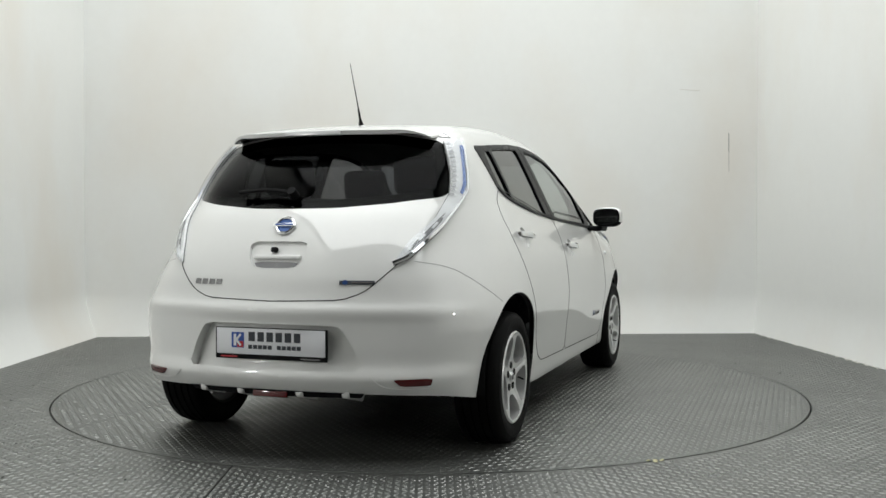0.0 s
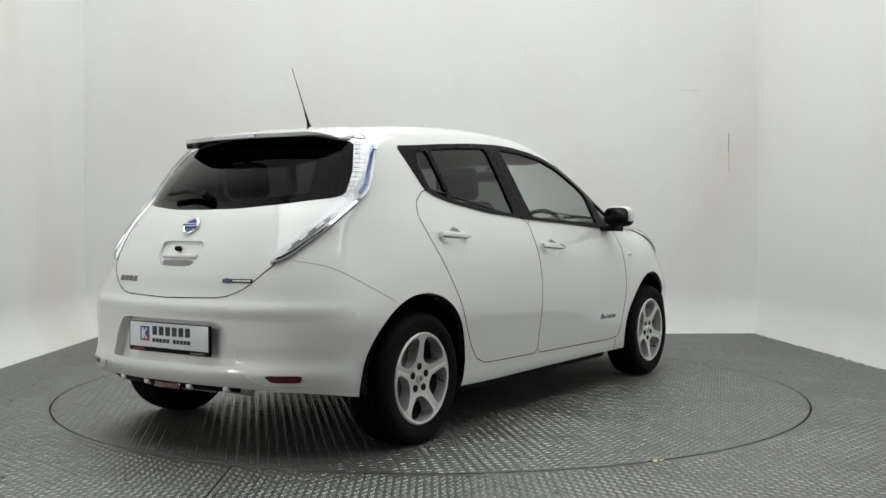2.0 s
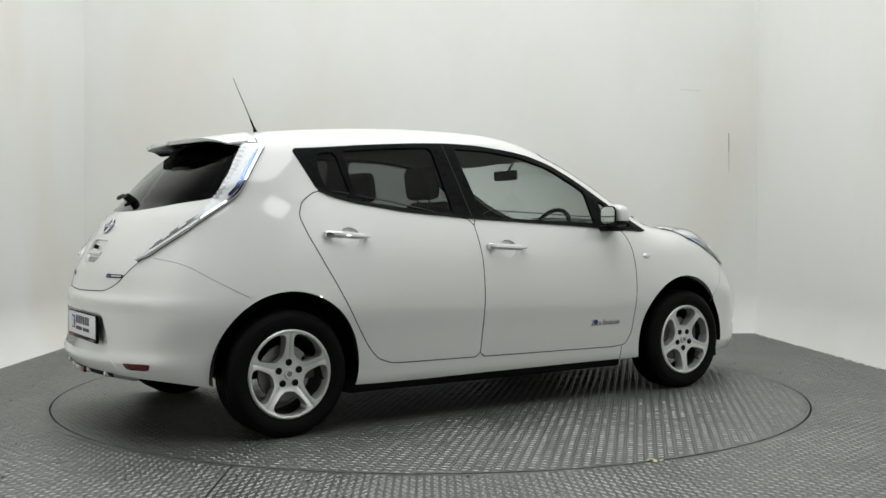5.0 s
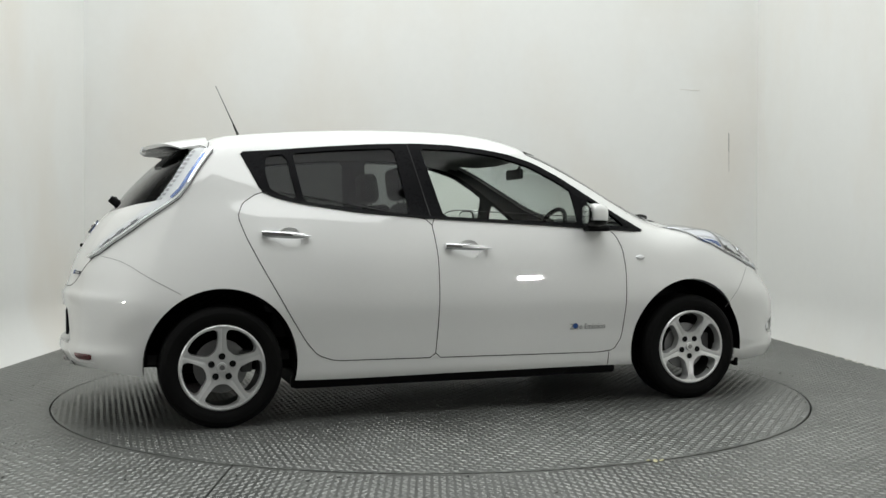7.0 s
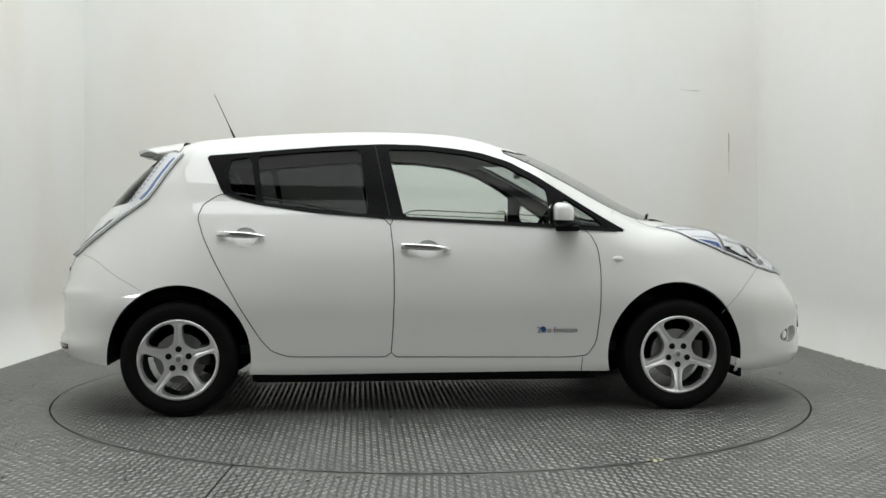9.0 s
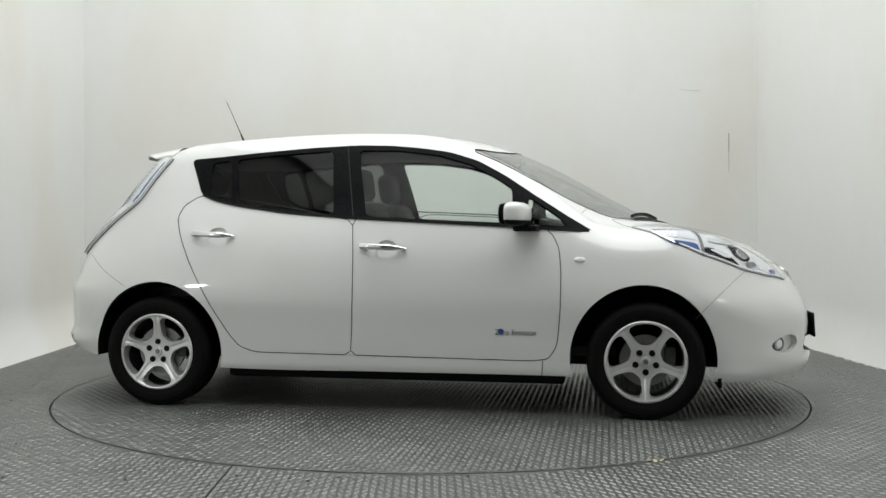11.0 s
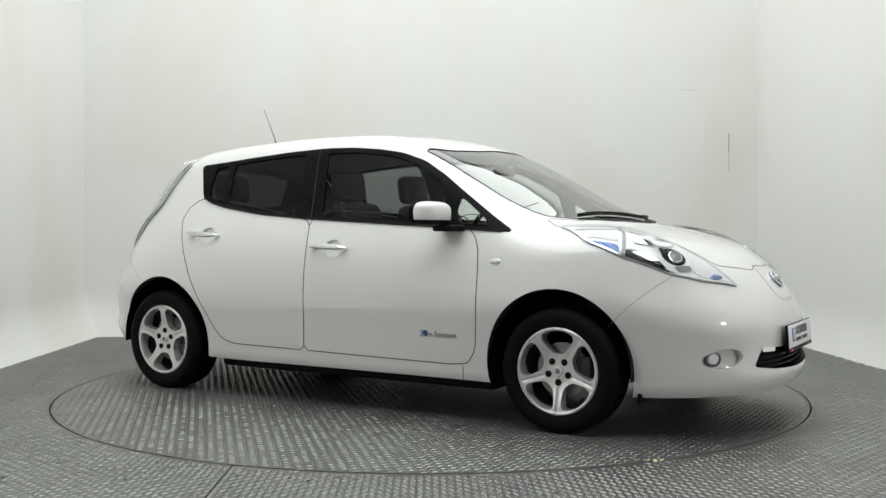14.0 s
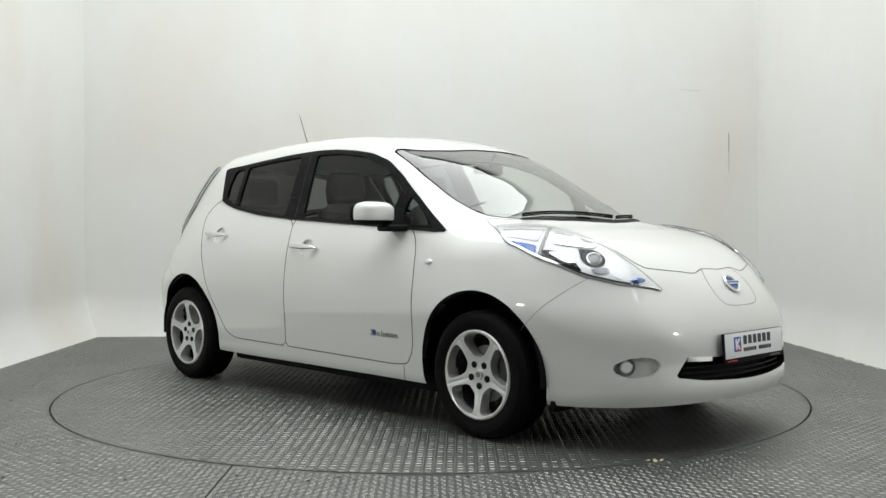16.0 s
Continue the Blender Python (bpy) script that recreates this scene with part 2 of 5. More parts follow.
def slope(x, y, z, e=2e-3):
    g = np.stack([form(x + e, y, z) - form(x - e, y, z), form(x, y + e, z) - form(x, y - e, z), form(x, y, z + e) - form(x, y, z - e)], -1)
    return g / np.linalg.norm(g, axis=-1, keepdims=True)


def shoot(o, d, far=3.0, steps=60):
    """Where rays from outside, o + k d, first meet the body; from inside, where they leave it. Arrays of points; missed rays end at far."""
    o, d = np.broadcast_arrays(np.asarray(o, float), np.asarray(d, float))
    inside = form(*np.moveaxis(o, -1, 0)) < 0
    lo = np.zeros(o.shape[:-1])
    hi = np.full(o.shape[:-1], far)
    found = np.zeros(o.shape[:-1], bool)
    for k in np.linspace(0, far, steps)[1:]:
        now = (form(*np.moveaxis(o + k * d, -1, 0)) < 0) != inside
        hit = now & ~found
        hi = np.where(hit, k, hi)
        lo = np.where(found | hit, lo, k)
        found |= now
    for _ in range(22):
        mid = (lo + hi) / 2
        same = (form(*np.moveaxis(o + mid[..., None] * d, -1, 0)) < 0) == inside
        lo, hi = np.where(same, mid, lo), np.where(same, hi, mid)
    return o + hi[..., None] * d


class View:
    """Looks at the body from afar: az is the side it looks from (0 front, -90 right, 180 rear), el how far from above. Lays flat (u, v) outlines onto the body."""

    def __init__(self, az, el=0.0):
        a, e = math.radians(az), math.radians(el)
        self.back = np.array([math.cos(a) * math.cos(e), math.sin(a) * math.cos(e), math.sin(e)])
        self.r = np.array([-math.sin(a), math.cos(a), 0.0])
        self.up = np.cross(self.back, self.r)

    def flat(self, p):
        p = np.asarray(p, float)
        return np.stack([p @ self.r, p @ self.up], -1)

    def on(self, uv, off=0.0):
        uv = np.asarray(uv, float)
        o = uv[..., :1] * self.r + uv[..., 1:2] * self.up + 3.0 * self.back
        k = np.full(uv.shape[:-1], 1.5)
        for _ in range(34):
            q = o - k[..., None] * self.back
            k = np.clip(k + 0.72 * form(q[..., 0], q[..., 1], q[..., 2]), 0.5, 5.0)
        p = o - k[..., None] * self.back
        return p + off * slope(p[..., 0], p[..., 1], p[..., 2]) if off else p


RIGHT, BEHIND, AHEAD, ABOVE = View(-90), View(180), View(0), View(-90, 89.99)
REAR_CORNER, FRONT_CORNER = View(-140, 10), View(-45, 30)


# ---- laying outlines and panels on the body ----
def rounded(pts, times=2, r=0.25, closed=True, most=0.03):
    """Cuts the corners of an outline, each by at most so much."""
    p = np.asarray(pts, float)
    for _ in range(times):
        q = np.roll(p, -1, 0) if closed else p[1:]
        a = p if closed else p[:-1]
        d = q - a
        c = d * np.minimum(r, most / np.maximum(np.linalg.norm(d, axis=1, keepdims=True), 1e-9))
        most = most / 2.5
        n = np.stack([a + c, q - c], 1).reshape(-1, 2)
        p = n if closed else np.concatenate([p[:1], n[1:-1], p[-1:]])
    return p


def dense(pts, gap=0.01, closed=True):
    p = np.asarray(pts, float)
    q = np.roll(p, -1, 0) if closed else p[1:]
    out = []
    for a, b in zip(p, q):
        n = max(1, int(np.ceil(np.linalg.norm(b - a) / gap)))
        out += [a + (b - a) * k / n for k in range(n)]
    if not closed:
        out.append(p[-1])
    return np.array(out)


def inside(poly, uv):
    p, q = poly, np.roll(poly, -1, 0)
    x, y = uv[..., 0], uv[..., 1]
    odd = np.zeros(x.shape, bool)
    for a, b in zip(p, q):
        if a[1] != b[1]:
            odd ^= ((a[1] > y) != (b[1] > y)) & (x < (b[0] - a[0]) * (y - a[1]) / (b[1] - a[1]) + a[0])
    return odd


def nearest(poly, uv, closed=True):
    """The nearest points on an outline."""
    p = np.asarray(poly)
    q = np.roll(p, -1, 0) if closed else p[1:]
    a = p if closed else p[:-1]
    best, where = np.full(len(uv), 1e9), uv.copy()
    for s, e in zip(a, q):
        d = e - s
        k = np.clip(((uv - s) @ d) / max(d @ d, 1e-12), 0, 1)
        c = s + k[:, None] * d
        m = np.linalg.norm(uv - c, axis=1)
        better = m < best
        best, where = np.where(better, m, best), np.where(better[:, None], c, where)
    return where


def mirrored(pts):
    """Closes a half outline, given along one side of the middle, with its mirror image across v."""
    p = np.asarray(pts, float)
    return np.concatenate([p, (p * [1, -1])[::-1]])


def across(pts):
    p = np.asarray(pts, float)
    return np.concatenate([p, (p * [-1, 1])[::-1]])


def ellipse(u, v, a, b, n=28, turn=0.0):
    t = np.linspace(0, 2 * np.pi, n, endpoint=False)
    c, s = math.cos(math.radians(turn)), math.sin(math.radians(turn))
    x, y = a * np.cos(t), b * np.sin(t)
    return np.stack([u + c * x - s * y, v + s * x + c * y], -1)


def grid_fill(outline, holes=(), gap=0.015):
    """Points and four-cornered faces that fill an outline but for its holes, with their edges drawn onto the lines."""
    lo, hi = outline.min(0) - gap, outline.max(0) + gap
    nu, nv = (np.ceil((hi - lo) / gap)).astype(int) + 1
    U, V = np.meshgrid(lo[0] + gap * np.arange(nu), lo[1] + gap * np.arange(nv), indexing="ij")
    uv = np.stack([U, V], -1)
    mid = (uv[1:, 1:] + uv[:-1, :-1]) / 2
    keep = inside(outline, mid)
    for h in holes:
        keep &= ~inside(h, mid)
    idx = np.arange(nu * nv).reshape(nu, nv)
    f = np.stack([idx[:-1, :-1], idx[1:, :-1], idx[1:, 1:], idx[:-1, 1:]], -1)[keep]
    flat = uv.reshape(-1, 2).copy()
    count = np.zeros(len(flat), int)
    np.add.at(count, f.ravel(), 1)
    edge = (count > 0) & (count < 4)
    lines = [outline, *holes]
    c = np.stack([nearest(l, flat[edge]) for l in lines])
    d = np.linalg.norm(c - flat[edge], axis=-1)
    flat[edge] = np.take_along_axis(c, d.argmin(0)[None, :, None], 0)[0]
    used, inv = np.unique(f.ravel(), return_inverse=True)
    return flat[used], inv.reshape(-1, 4)


def skin(name, verts, faces, mat, parent, label="", smooth_form=True, flip=None):
    """A sheet of the body with the body's own smooth shading, the outside out."""
    verts, faces = np.asarray(verts), np.asarray(faces)
    n = slope(verts[:, 0], verts[:, 1], verts[:, 2])
    a = np.cross(verts[faces[:, 2]] - verts[faces[:, 0]], verts[faces[:, 3]] - verts[faces[:, 1]])
    turn = (a * n[faces[:, 0]]).sum(1) < 0
    faces = np.where(turn[:, None], faces[:, ::-1], faces)
    me = bpy.data.meshes.new(name)
    me.from_pydata(verts.tolist(), [], faces.tolist())
    me.materials.append(mat)
    for p in me.polygons:
        p.use_smooth = True
    me.update()
    if smooth_form:
        me.normals_split_custom_set_from_vertices([tuple(v) for v in n])
    ob = new(name, me)
    ob.parent = parent
    if label:
        tagged(ob, label)
    return ob


LEFT = Matrix.Diagonal((1, -1, 1, 1))
SIDES = (1, -1)


def lay(name, view, outline, off, mat, parent, label="", holes=(), gap=0.015, sides=SIDES, depth=0.0):
    """A sheet laid on the body, off it by so much, on one side or both, with a rim of the given depth."""
    outline = np.asarray(outline, float)
    uv, f = grid_fill(outline, [np.asarray(h, float) for h in holes], gap)
    p = view.on(uv, off)
    made = []
    for s in sides:
        made.append(skin(name, p * [1, s, 1], f, mat, parent, label))
        if depth:
            bm = bmesh.new()
            for line in [outline, *holes]:
                rim(bm, view, line, off, off - depth, s)
            part(name + "_rim", finish(bm), mat, made[-1])
    return made


def rim(bm, view, outline, off0, off1, s=1, closed=True):
    line = dense(outline, 0.02, closed)
    a, b = view.on(line, off0) * [1, s, 1], view.on(line, off1) * [1, s, 1]
    va, vb = [bm.verts.new(v) for v in a], [bm.verts.new(v) for v in b]
    n = len(line)
    for i in range(n if closed else n - 1):
        j = (i + 1) % n
        bm.faces.new((va[i], va[j], vb[j], vb[i]))
    return bm


def strip(name, view, line, width, off, mat, parent, label="", closed=False, sides=SIDES, drop=0.003, gap=0.012, shift=0.0):
    """A narrow band along a line on the body, with its edges turned down."""
    line = dense(line, gap, closed)
    if closed:
        d = np.roll(line, -1, 0) - np.roll(line, 1, 0)
    else:
        d = np.gradient(line, axis=0)
    d = d / np.maximum(np.linalg.norm(d, axis=1, keepdims=True), 1e-9)
    nrm = np.stack([-d[:, 1], d[:, 0]], -1)
    a, b = line + nrm * (shift - width / 2), line + nrm * (shift + width / 2)
    rows = [view.on(a, off - drop), view.on(a, off), view.on(b, off), view.on(b, off - drop)]
    made = []
    for s in sides:
        bm = bmesh.new()
        vs = [[bm.verts.new(v) for v in r * [1, s, 1]] for r in rows]
        n = len(line)
        for r0, r1 in zip(vs, vs[1:]):
            for i in range(n if closed else n - 1):
                j = (i + 1) % n
                bm.faces.new((r0[i], r0[j], r1[j], r1[i]))
        made.append(part(name, finish(bm, False), mat, parent, label))
    return made


def both(name, bm, mat, parent, label=""):
    """A part on the right side, and its mirror image on the left."""
    me = to_mesh(name, bm, mat)
    a = new(name, me)
    bm2 = bmesh.new()
    bm2.from_mesh(me)
    bm2.transform(LEFT)
    bmesh.ops.reverse_faces(bm2, faces=bm2.faces)
    b = new(name, to_mesh(name, bm2, mat))
    for o in (a, b):
        o.parent = parent
        if label:
            tagged(o, label)
    return a, b


# ---- outlines on the body ----
DLO = rounded([(-1.236, 1.398), (-1.184, 1.290), (-1.140, 1.196), (-1.056, 1.156), (-0.934, 1.127), (-0.630, 1.083), (-0.233, 1.052), (0.106, 1.034), (0.572, 1.009),
               (1.085, 0.978), (0.929, 1.072), (0.748, 1.189), (0.596, 1.290), (0.442, 1.374), (0.283, 1.424), (0.124, 1.449), (-0.067, 1.467), (-0.258, 1.471),
               (-0.511, 1.460), (-0.823, 1.435), (-1.069, 1.411)], 1, 0.12)
GLASS_REAR = rounded([(-0.956, 1.396), (-0.70, 1.421), (-0.392, 1.440), (-0.345, 1.072), (-0.630, 1.102), (-0.915, 1.136)], 1, 0.06)
GLASS_QUARTER = rounded([(-1.098, 1.377), (-0.992, 1.391), (-0.950, 1.146), (-1.042, 1.174), (-1.090, 1.205), (-1.108, 1.291)], 1, 0.15)
GLASS_FRONT = rounded([(-0.240, 1.441), (-0.004, 1.436), (0.218, 1.408), (0.408, 1.352), (0.562, 1.268), (0.640, 1.215), (0.650, 1.026), (0.106, 1.050), (-0.156, 1.063), (-0.199, 1.263)], 1, 0.08)
GLASS_TRI = rounded([(0.735, 1.170), (0.894, 1.062), (0.945, 1.008), (0.763, 1.020), (0.728, 1.091)], 1, 0.12)
REAR_DOOR = rounded([(-1.154, 1.181), (-1.235, 1.128), (-1.262, 1.058), (-1.226, 0.952), (-1.160, 0.818), (-1.099, 0.706), (-1.011, 0.550), (-0.926, 0.412), (-0.867, 0.345), (-0.778, 0.313),
                     (-0.230, 0.307), (-0.218, 0.467), (-0.212, 0.650), (-0.214, 0.861), (-0.233, 1.043), (-0.63, 1.12), (-1.05, 1.19)], 1, 0.15)
FRONT_DOOR = rounded([(-0.230, 0.307), (-0.218, 0.467), (-0.212, 0.650), (-0.214, 0.861), (-0.233, 1.043), (-0.1, 1.10), (0.80, 1.06), (0.838, 0.990), (0.872, 0.958), (0.903, 0.889),
                      (0.914, 0.766), (0.910, 0.551), (0.893, 0.379), (0.846, 0.307), (0.752, 0.296)], 1, 0.15)
SCREEN = mirrored(rounded([(0.63, 0.0), (0.60, -0.29), (0.52, -0.46), (0.393, -0.566), (0.714, -0.622), (0.943, -0.636), (1.138, -0.606), (1.30, -0.49), (1.40, -0.33), (1.465, -0.15), (1.485, 0.0)], 1, 0.2, False))
HOOD = mirrored(rounded([(1.515, 0.0), (1.49, -0.15), (1.425, -0.34), (1.31, -0.51), (1.165, -0.61), (1.274, -0.675), (1.47, -0.61), (1.75, -0.545), (2.005, -0.468), (2.06, -0.36), (2.115, -0.21), (2.10, -0.135), (2.112, 0.0)], 1, 0.15, False))
REAR_GLASS = across(rounded([(0.0, 1.084), (0.20, 1.086), (0.431, 1.106), (0.63, 1.137), (0.642, 1.175), (0.624, 1.25), (0.565, 1.40), (0.33, 1.44), (0.0, 1.45)], 1, 0.15, False))
TAILGATE = across(rounded([(0.0, 0.689), (0.32, 0.697), (0.405, 0.728), (0.46, 0.773), (0.530, 0.845), (0.565, 0.933), (0.628, 1.035), (0.665, 1.16), (0.650, 1.26), (0.59, 1.42), (0.3, 1.452), (0.0, 1.46)], 1, 0.2, False))
TAIL_LAMP = rounded([(-0.409, 1.137), (-0.440, 0.92), (-0.461, 0.853), (-0.518, 0.785), (-0.643, 0.660), (-0.80, 0.535), (-0.876, 0.508), (-0.794, 0.606), (-0.655, 0.718), (-0.553, 0.845), (-0.524, 0.955), (-0.513, 1.128)], 1, 0.08)
HEAD_LAMP = rounded([(0.428, 0.182), (0.474, 0.011), (0.613, -0.11), (0.824, -0.229), (0.975, -0.271), (1.172, -0.285), (1.05, -0.16), (0.925, -0.05), (0.79, 0.07), (0.692, 0.138), (0.56, 0.17)], 1, 0.06)
GRILLE = across(rounded([(0.0, 0.308), (-0.111, 0.310), (-0.345, 0.322), (-0.492, 0.342), (-0.432, 0.428), (-0.2, 0.415), (0.0, 0.412)], 1, 0.1, False))
PLATE_RECESS = across(rounded([(0.0, 0.402), (0.412, 0.404), (0.404, 0.43), (0.370, 0.515), (0.328, 0.582), (0.28, 0.592), (0.0, 0.594)], 1, 0.15, False))
HATCH_RECESS = rounded([(-0.150, 0.941), (0.135, 0.941), (0.128, 0.86), (0.085, 0.824), (-0.09, 0.826), (-0.135, 0.86)], 2, 0.18)
FOG_RECESS = ellipse(-0.618, 0.388, 0.072, 0.045, turn=10)
ARCH_R, ARCH_F = ellipse(-1.352, 0.312, 0.379, 0.388, 72), ellipse(1.338, 0.312, 0.379, 0.394, 72)
CUP_R, CUP_F = ellipse(-1.005, 0.952, 0.062, 0.052, 28), ellipse(-0.030, 0.886, 0.062, 0.050, 28)
FLOOR_LINE = curve((-2.3, 0.315), (-1.95, 0.300), (-1.72, 0.265), (-1.0, 0.220), (0.0, 0.218), (1.0, 0.216), (1.7, 0.195), (2.0, 0.205), (2.35, 0.228))


# ---- the car ----
def shell():
    """The whole skin of the body as a net of points, cut into panels. Returns points, faces, the panel of each face and the panels' names."""
    m = 288
    phi = np.linspace(-np.pi, np.pi, m, endpoint=False)
    ring = np.stack([np.zeros(m), np.sin(phi), np.cos(phi)], -1)
    eyes, ways = [], []
    for a in np.radians(np.linspace(-89.96, -0.8, 84)):
        eyes.append((-1.35, 0, 0.75)), ways.append(ring * math.cos(a) + [math.sin(a), 0, 0])
    for x in np.linspace(-1.35, 1.45, 216):
        eyes.append((x, 0, 0.75 - 0.1 * step(0.9, 1.45, x))), ways.append(ring)
    for a in np.radians(np.linspace(0.8, 89.96, 92)):
        eyes.append((1.45, 0, 0.65)), ways.append(ring * math.cos(a) + [math.sin(a), 0, 0])
    p = shoot(np.array(eyes)[:, None, :], np.array(ways), 2.0, 60)
    k = len(eyes)
    p = p.reshape(-1, 3)
    idx = np.arange(k * m).reshape(k, m)
    f = np.stack([idx[:-1], idx[1:], np.roll(idx, -1, 1)[1:], np.roll(idx, -1, 1)[:-1]], -1).reshape(-1, 4)
    ends = [list(idx[0]), list(idx[-1])]
    mid = p[f].mean(1)
    nrm = slope(mid[:, 0], mid[:, 1], mid[:, 2])
    panel = np.zeros(len(f), int)
    names = ["body"]
    cuts = []

    def cut(name, view, outline, hole=False, both_sides=True):
        for s in ((1, -1) if both_sides else (1,)):
            flip = np.array([1, s, 1])
            sel = ((nrm * flip) @ view.back > 0.05) & inside(outline, view.flat(mid * flip))
            if hole:
                panel[sel] = -1
                cuts.append((-1, view, outline, flip))
            else:
                names.append(name)
                panel[sel & (panel != -1)] = len(names) - 1
                cuts.append((len(names) - 1, view, outline, flip))

    rear_bumper = (mid[:, 0] < -1.6) & (mid[:, 2] < 0.70 + 0.17 * step(-1.60, -1.93, mid[:, 0]))
    names.append("rear_bumper")
    panel[rear_bumper] = 1
    front_bumper = (mid[:, 0] > 1.62) & (mid[:, 2] < 0.58 + 0.28 * step(1.62, 2.0, mid[:, 0]))
    names.append("front_bumper")
    panel[front_bumper] = 2
    cut("tailgate", BEHIND, TAILGATE, both_sides=False)
    cut("hood", ABOVE, HOOD, both_sides=False)
    cut("rear_door", RIGHT, REAR_DOOR)
    cut("front_door", RIGHT, FRONT_DOOR)
    for view, line, two in ((BEHIND, REAR_GLASS, False), (ABOVE, SCREEN, False), (RIGHT, DLO, True), (RIGHT, ARCH_R, True), (RIGHT, ARCH_F, True), (AHEAD, GRILLE, False),
                            (BEHIND, PLATE_RECESS, False), (BEHIND, HATCH_RECESS, False), (AHEAD, FOG_RECESS, True), (RIGHT, CUP_R, True), (RIGHT, CUP_F, True)):
        cut("", view, line, True, two)
    low = mid[:, 2] < FLOOR_LINE(mid[:, 0])
    panel[low] = -1
    # draw the panels' edges onto their lines
    for number, view, outline, flip in cuts:
        inn = np.unique(f[(panel == number)])
        out = np.unique(f[(panel != number)])
        edge = np.intersect1d(inn, out)
        near_uv = view.flat(p[edge] * flip)
        c = nearest(outline, near_uv)
        n = slope(*(p[edge].T))
        ok = (np.linalg.norm(c - near_uv, axis=1) < 0.022) & ((n * flip) @ view.back > 0.05)
        if ok.any():
            p[edge[ok]] = view.on(c[ok]) * flip
    edge = np.intersect1d(np.unique(f[low]), np.unique(f[~low & (panel != -1)]))
    q = p[edge].copy()
    q[:, 2] = FLOOR_LINE(q[:, 0])
    for _ in range(4):
        g = slope(*q.T)
        h = g[:, :2] / np.maximum((g[:, :2] ** 2).sum(1), 0.05)[:, None]
        q[:, :2] -= form(*q.T)[:, None] * h
    p[edge] = q
    return p, f, panel, names, ends


def recess(name, view, outline, depth, mat, parent, sides=SIDES, label=""):
    for ob, s in zip(lay(name, view, outline, -depth, mat, parent, label, gap=0.012, sides=sides), sides):
        part(name + "_wall", finish(rim(bmesh.new(), view, outline, 0.0005, -depth, s)), mat, ob)


def lettering(text, size, deep, mat, parent, at, squash=1.0, name="lettering"):
    cu = bpy.data.curves.new("tmp", "FONT")
    cu.body, cu.size, cu.extrude, cu.align_x, cu.align_y, cu.resolution_u = text, size, deep, "CENTER", "CENTER", 3
    tmp = bpy.data.objects.new("tmp", cu)
    scene.collection.objects.link(tmp)
    me = bpy.data.meshes.new_from_object(tmp.evaluated_get(bpy.context.evaluated_depsgraph_get()))
    bpy.data.objects.remove(tmp)
    bpy.data.curves.remove(cu)
    me.materials.clear()
    me.materials.append(mat)
    ob = new(name, me)
    ob.parent = parent
    ob.matrix_basis = at @ Matrix.Diagonal((squash, 1, 1, 1))
    return ob


def facing(view, uv, off, turn=0.0):
    """A pose on the body whose z points out of it, with x level."""
    p = view.on(np.array([uv]), off)[0]
    n = Vector(slope(*p))
    x = Vector((0, 0, 1)).cross(n).normalized()
    y = n.cross(x)
    m = Matrix((x, y, n)).transposed().to_4x4()
    return Matrix.Translation(Vector(p)) @ m @ pose(0, 0, 0, 0, 0, turn)


def round_badge(parent, at, r):
    """A chrome ring with a bar over a blue field."""
    base = part("badge", disc(r * 0.92, r * 0.88, 0.006, 40), BLUE, parent, "round blue enamel badge", at=at)
    ring = lathe([(r * 0.74, 0.0), (r * 0.76, 0.007), (r * 0.88, 0.010), (r, 0.006), (r, 0.0)], 48)
    part("badge_ring", ring, CHROME, base, "chrome ring", at=pose(0, 0, 0.001))
    part("badge_bar", block(r * 2.35, r * 0.36, 0.010, bevel=0.002), CHROME, base, "chrome bar", at=pose(0, 0, 0.008))
    part("badge_print", block(r * 1.9, r * 0.18, 0.004), BLUE, base, at=pose(0, 0, 0.0125))


def number_board(parent, at):
    """A showroom plate: white board in a black surround, with a square emblem and two lines of bars."""
    b = part("plate_surround", block(0.535, 0.135, 0.014, bevel=0.004), BLACK, parent, "black plastic plate surround", at=at)
    part("plate", block(0.520, 0.112, 0.006, bevel=0.002), WHITEPLATE, b, "white display plate", at=pose(0, 0.009, 0.006))
    part("emblem", block(0.060, 0.066, 0.002), INKBLUE, b, "square blue and red emblem", at=pose(-0.155, 0.014, 0.0095))
    part("emblem_corner", block(0.030, 0.026, 0.002), INKRED, b, at=pose(-0.142, -0.004, 0.0105))
    part("emblem_stroke", block(0.012, 0.050, 0.002), WHITEPLATE, b, at=pose(-0.168, 0.014, 0.0115, 0, 0, 0))
    part("emblem_stroke", block(0.010, 0.034, 0.002), WHITEPLATE, b, at=pose(-0.151, 0.026, 0.0115, 0, 0, -42))
    part("emblem_stroke", block(0.010, 0.034, 0.002), WHITEPLATE, b, at=pose(-0.151, 0.003, 0.0115, 0, 0, 42))
    for k in range(6):
        part("bar", block(0.030, 0.040, 0.002), INK, b, at=pose(-0.087 + 0.0435 * k, 0.030, 0.0095))
    for k in range(5):
        part("bar", block(0.0190, 0.017, 0.002), INK, b, at=pose(-0.094 + 0.0235 * k, -0.014, 0.0095))
    for k in range(5):
        part("bar", block(0.0190, 0.017, 0.002), INK, b, at=pose(0.044 + 0.0235 * k, -0.014, 0.0095))
    part("footnote", block(0.09, 0.006, 0.001), STEEL, b, at=pose(0.19, -0.058, 0.0072))
    part("footnote", block(0.08, 0.006, 0.001), INKRED, b, at=pose(-0.2, -0.058, 0.0072))


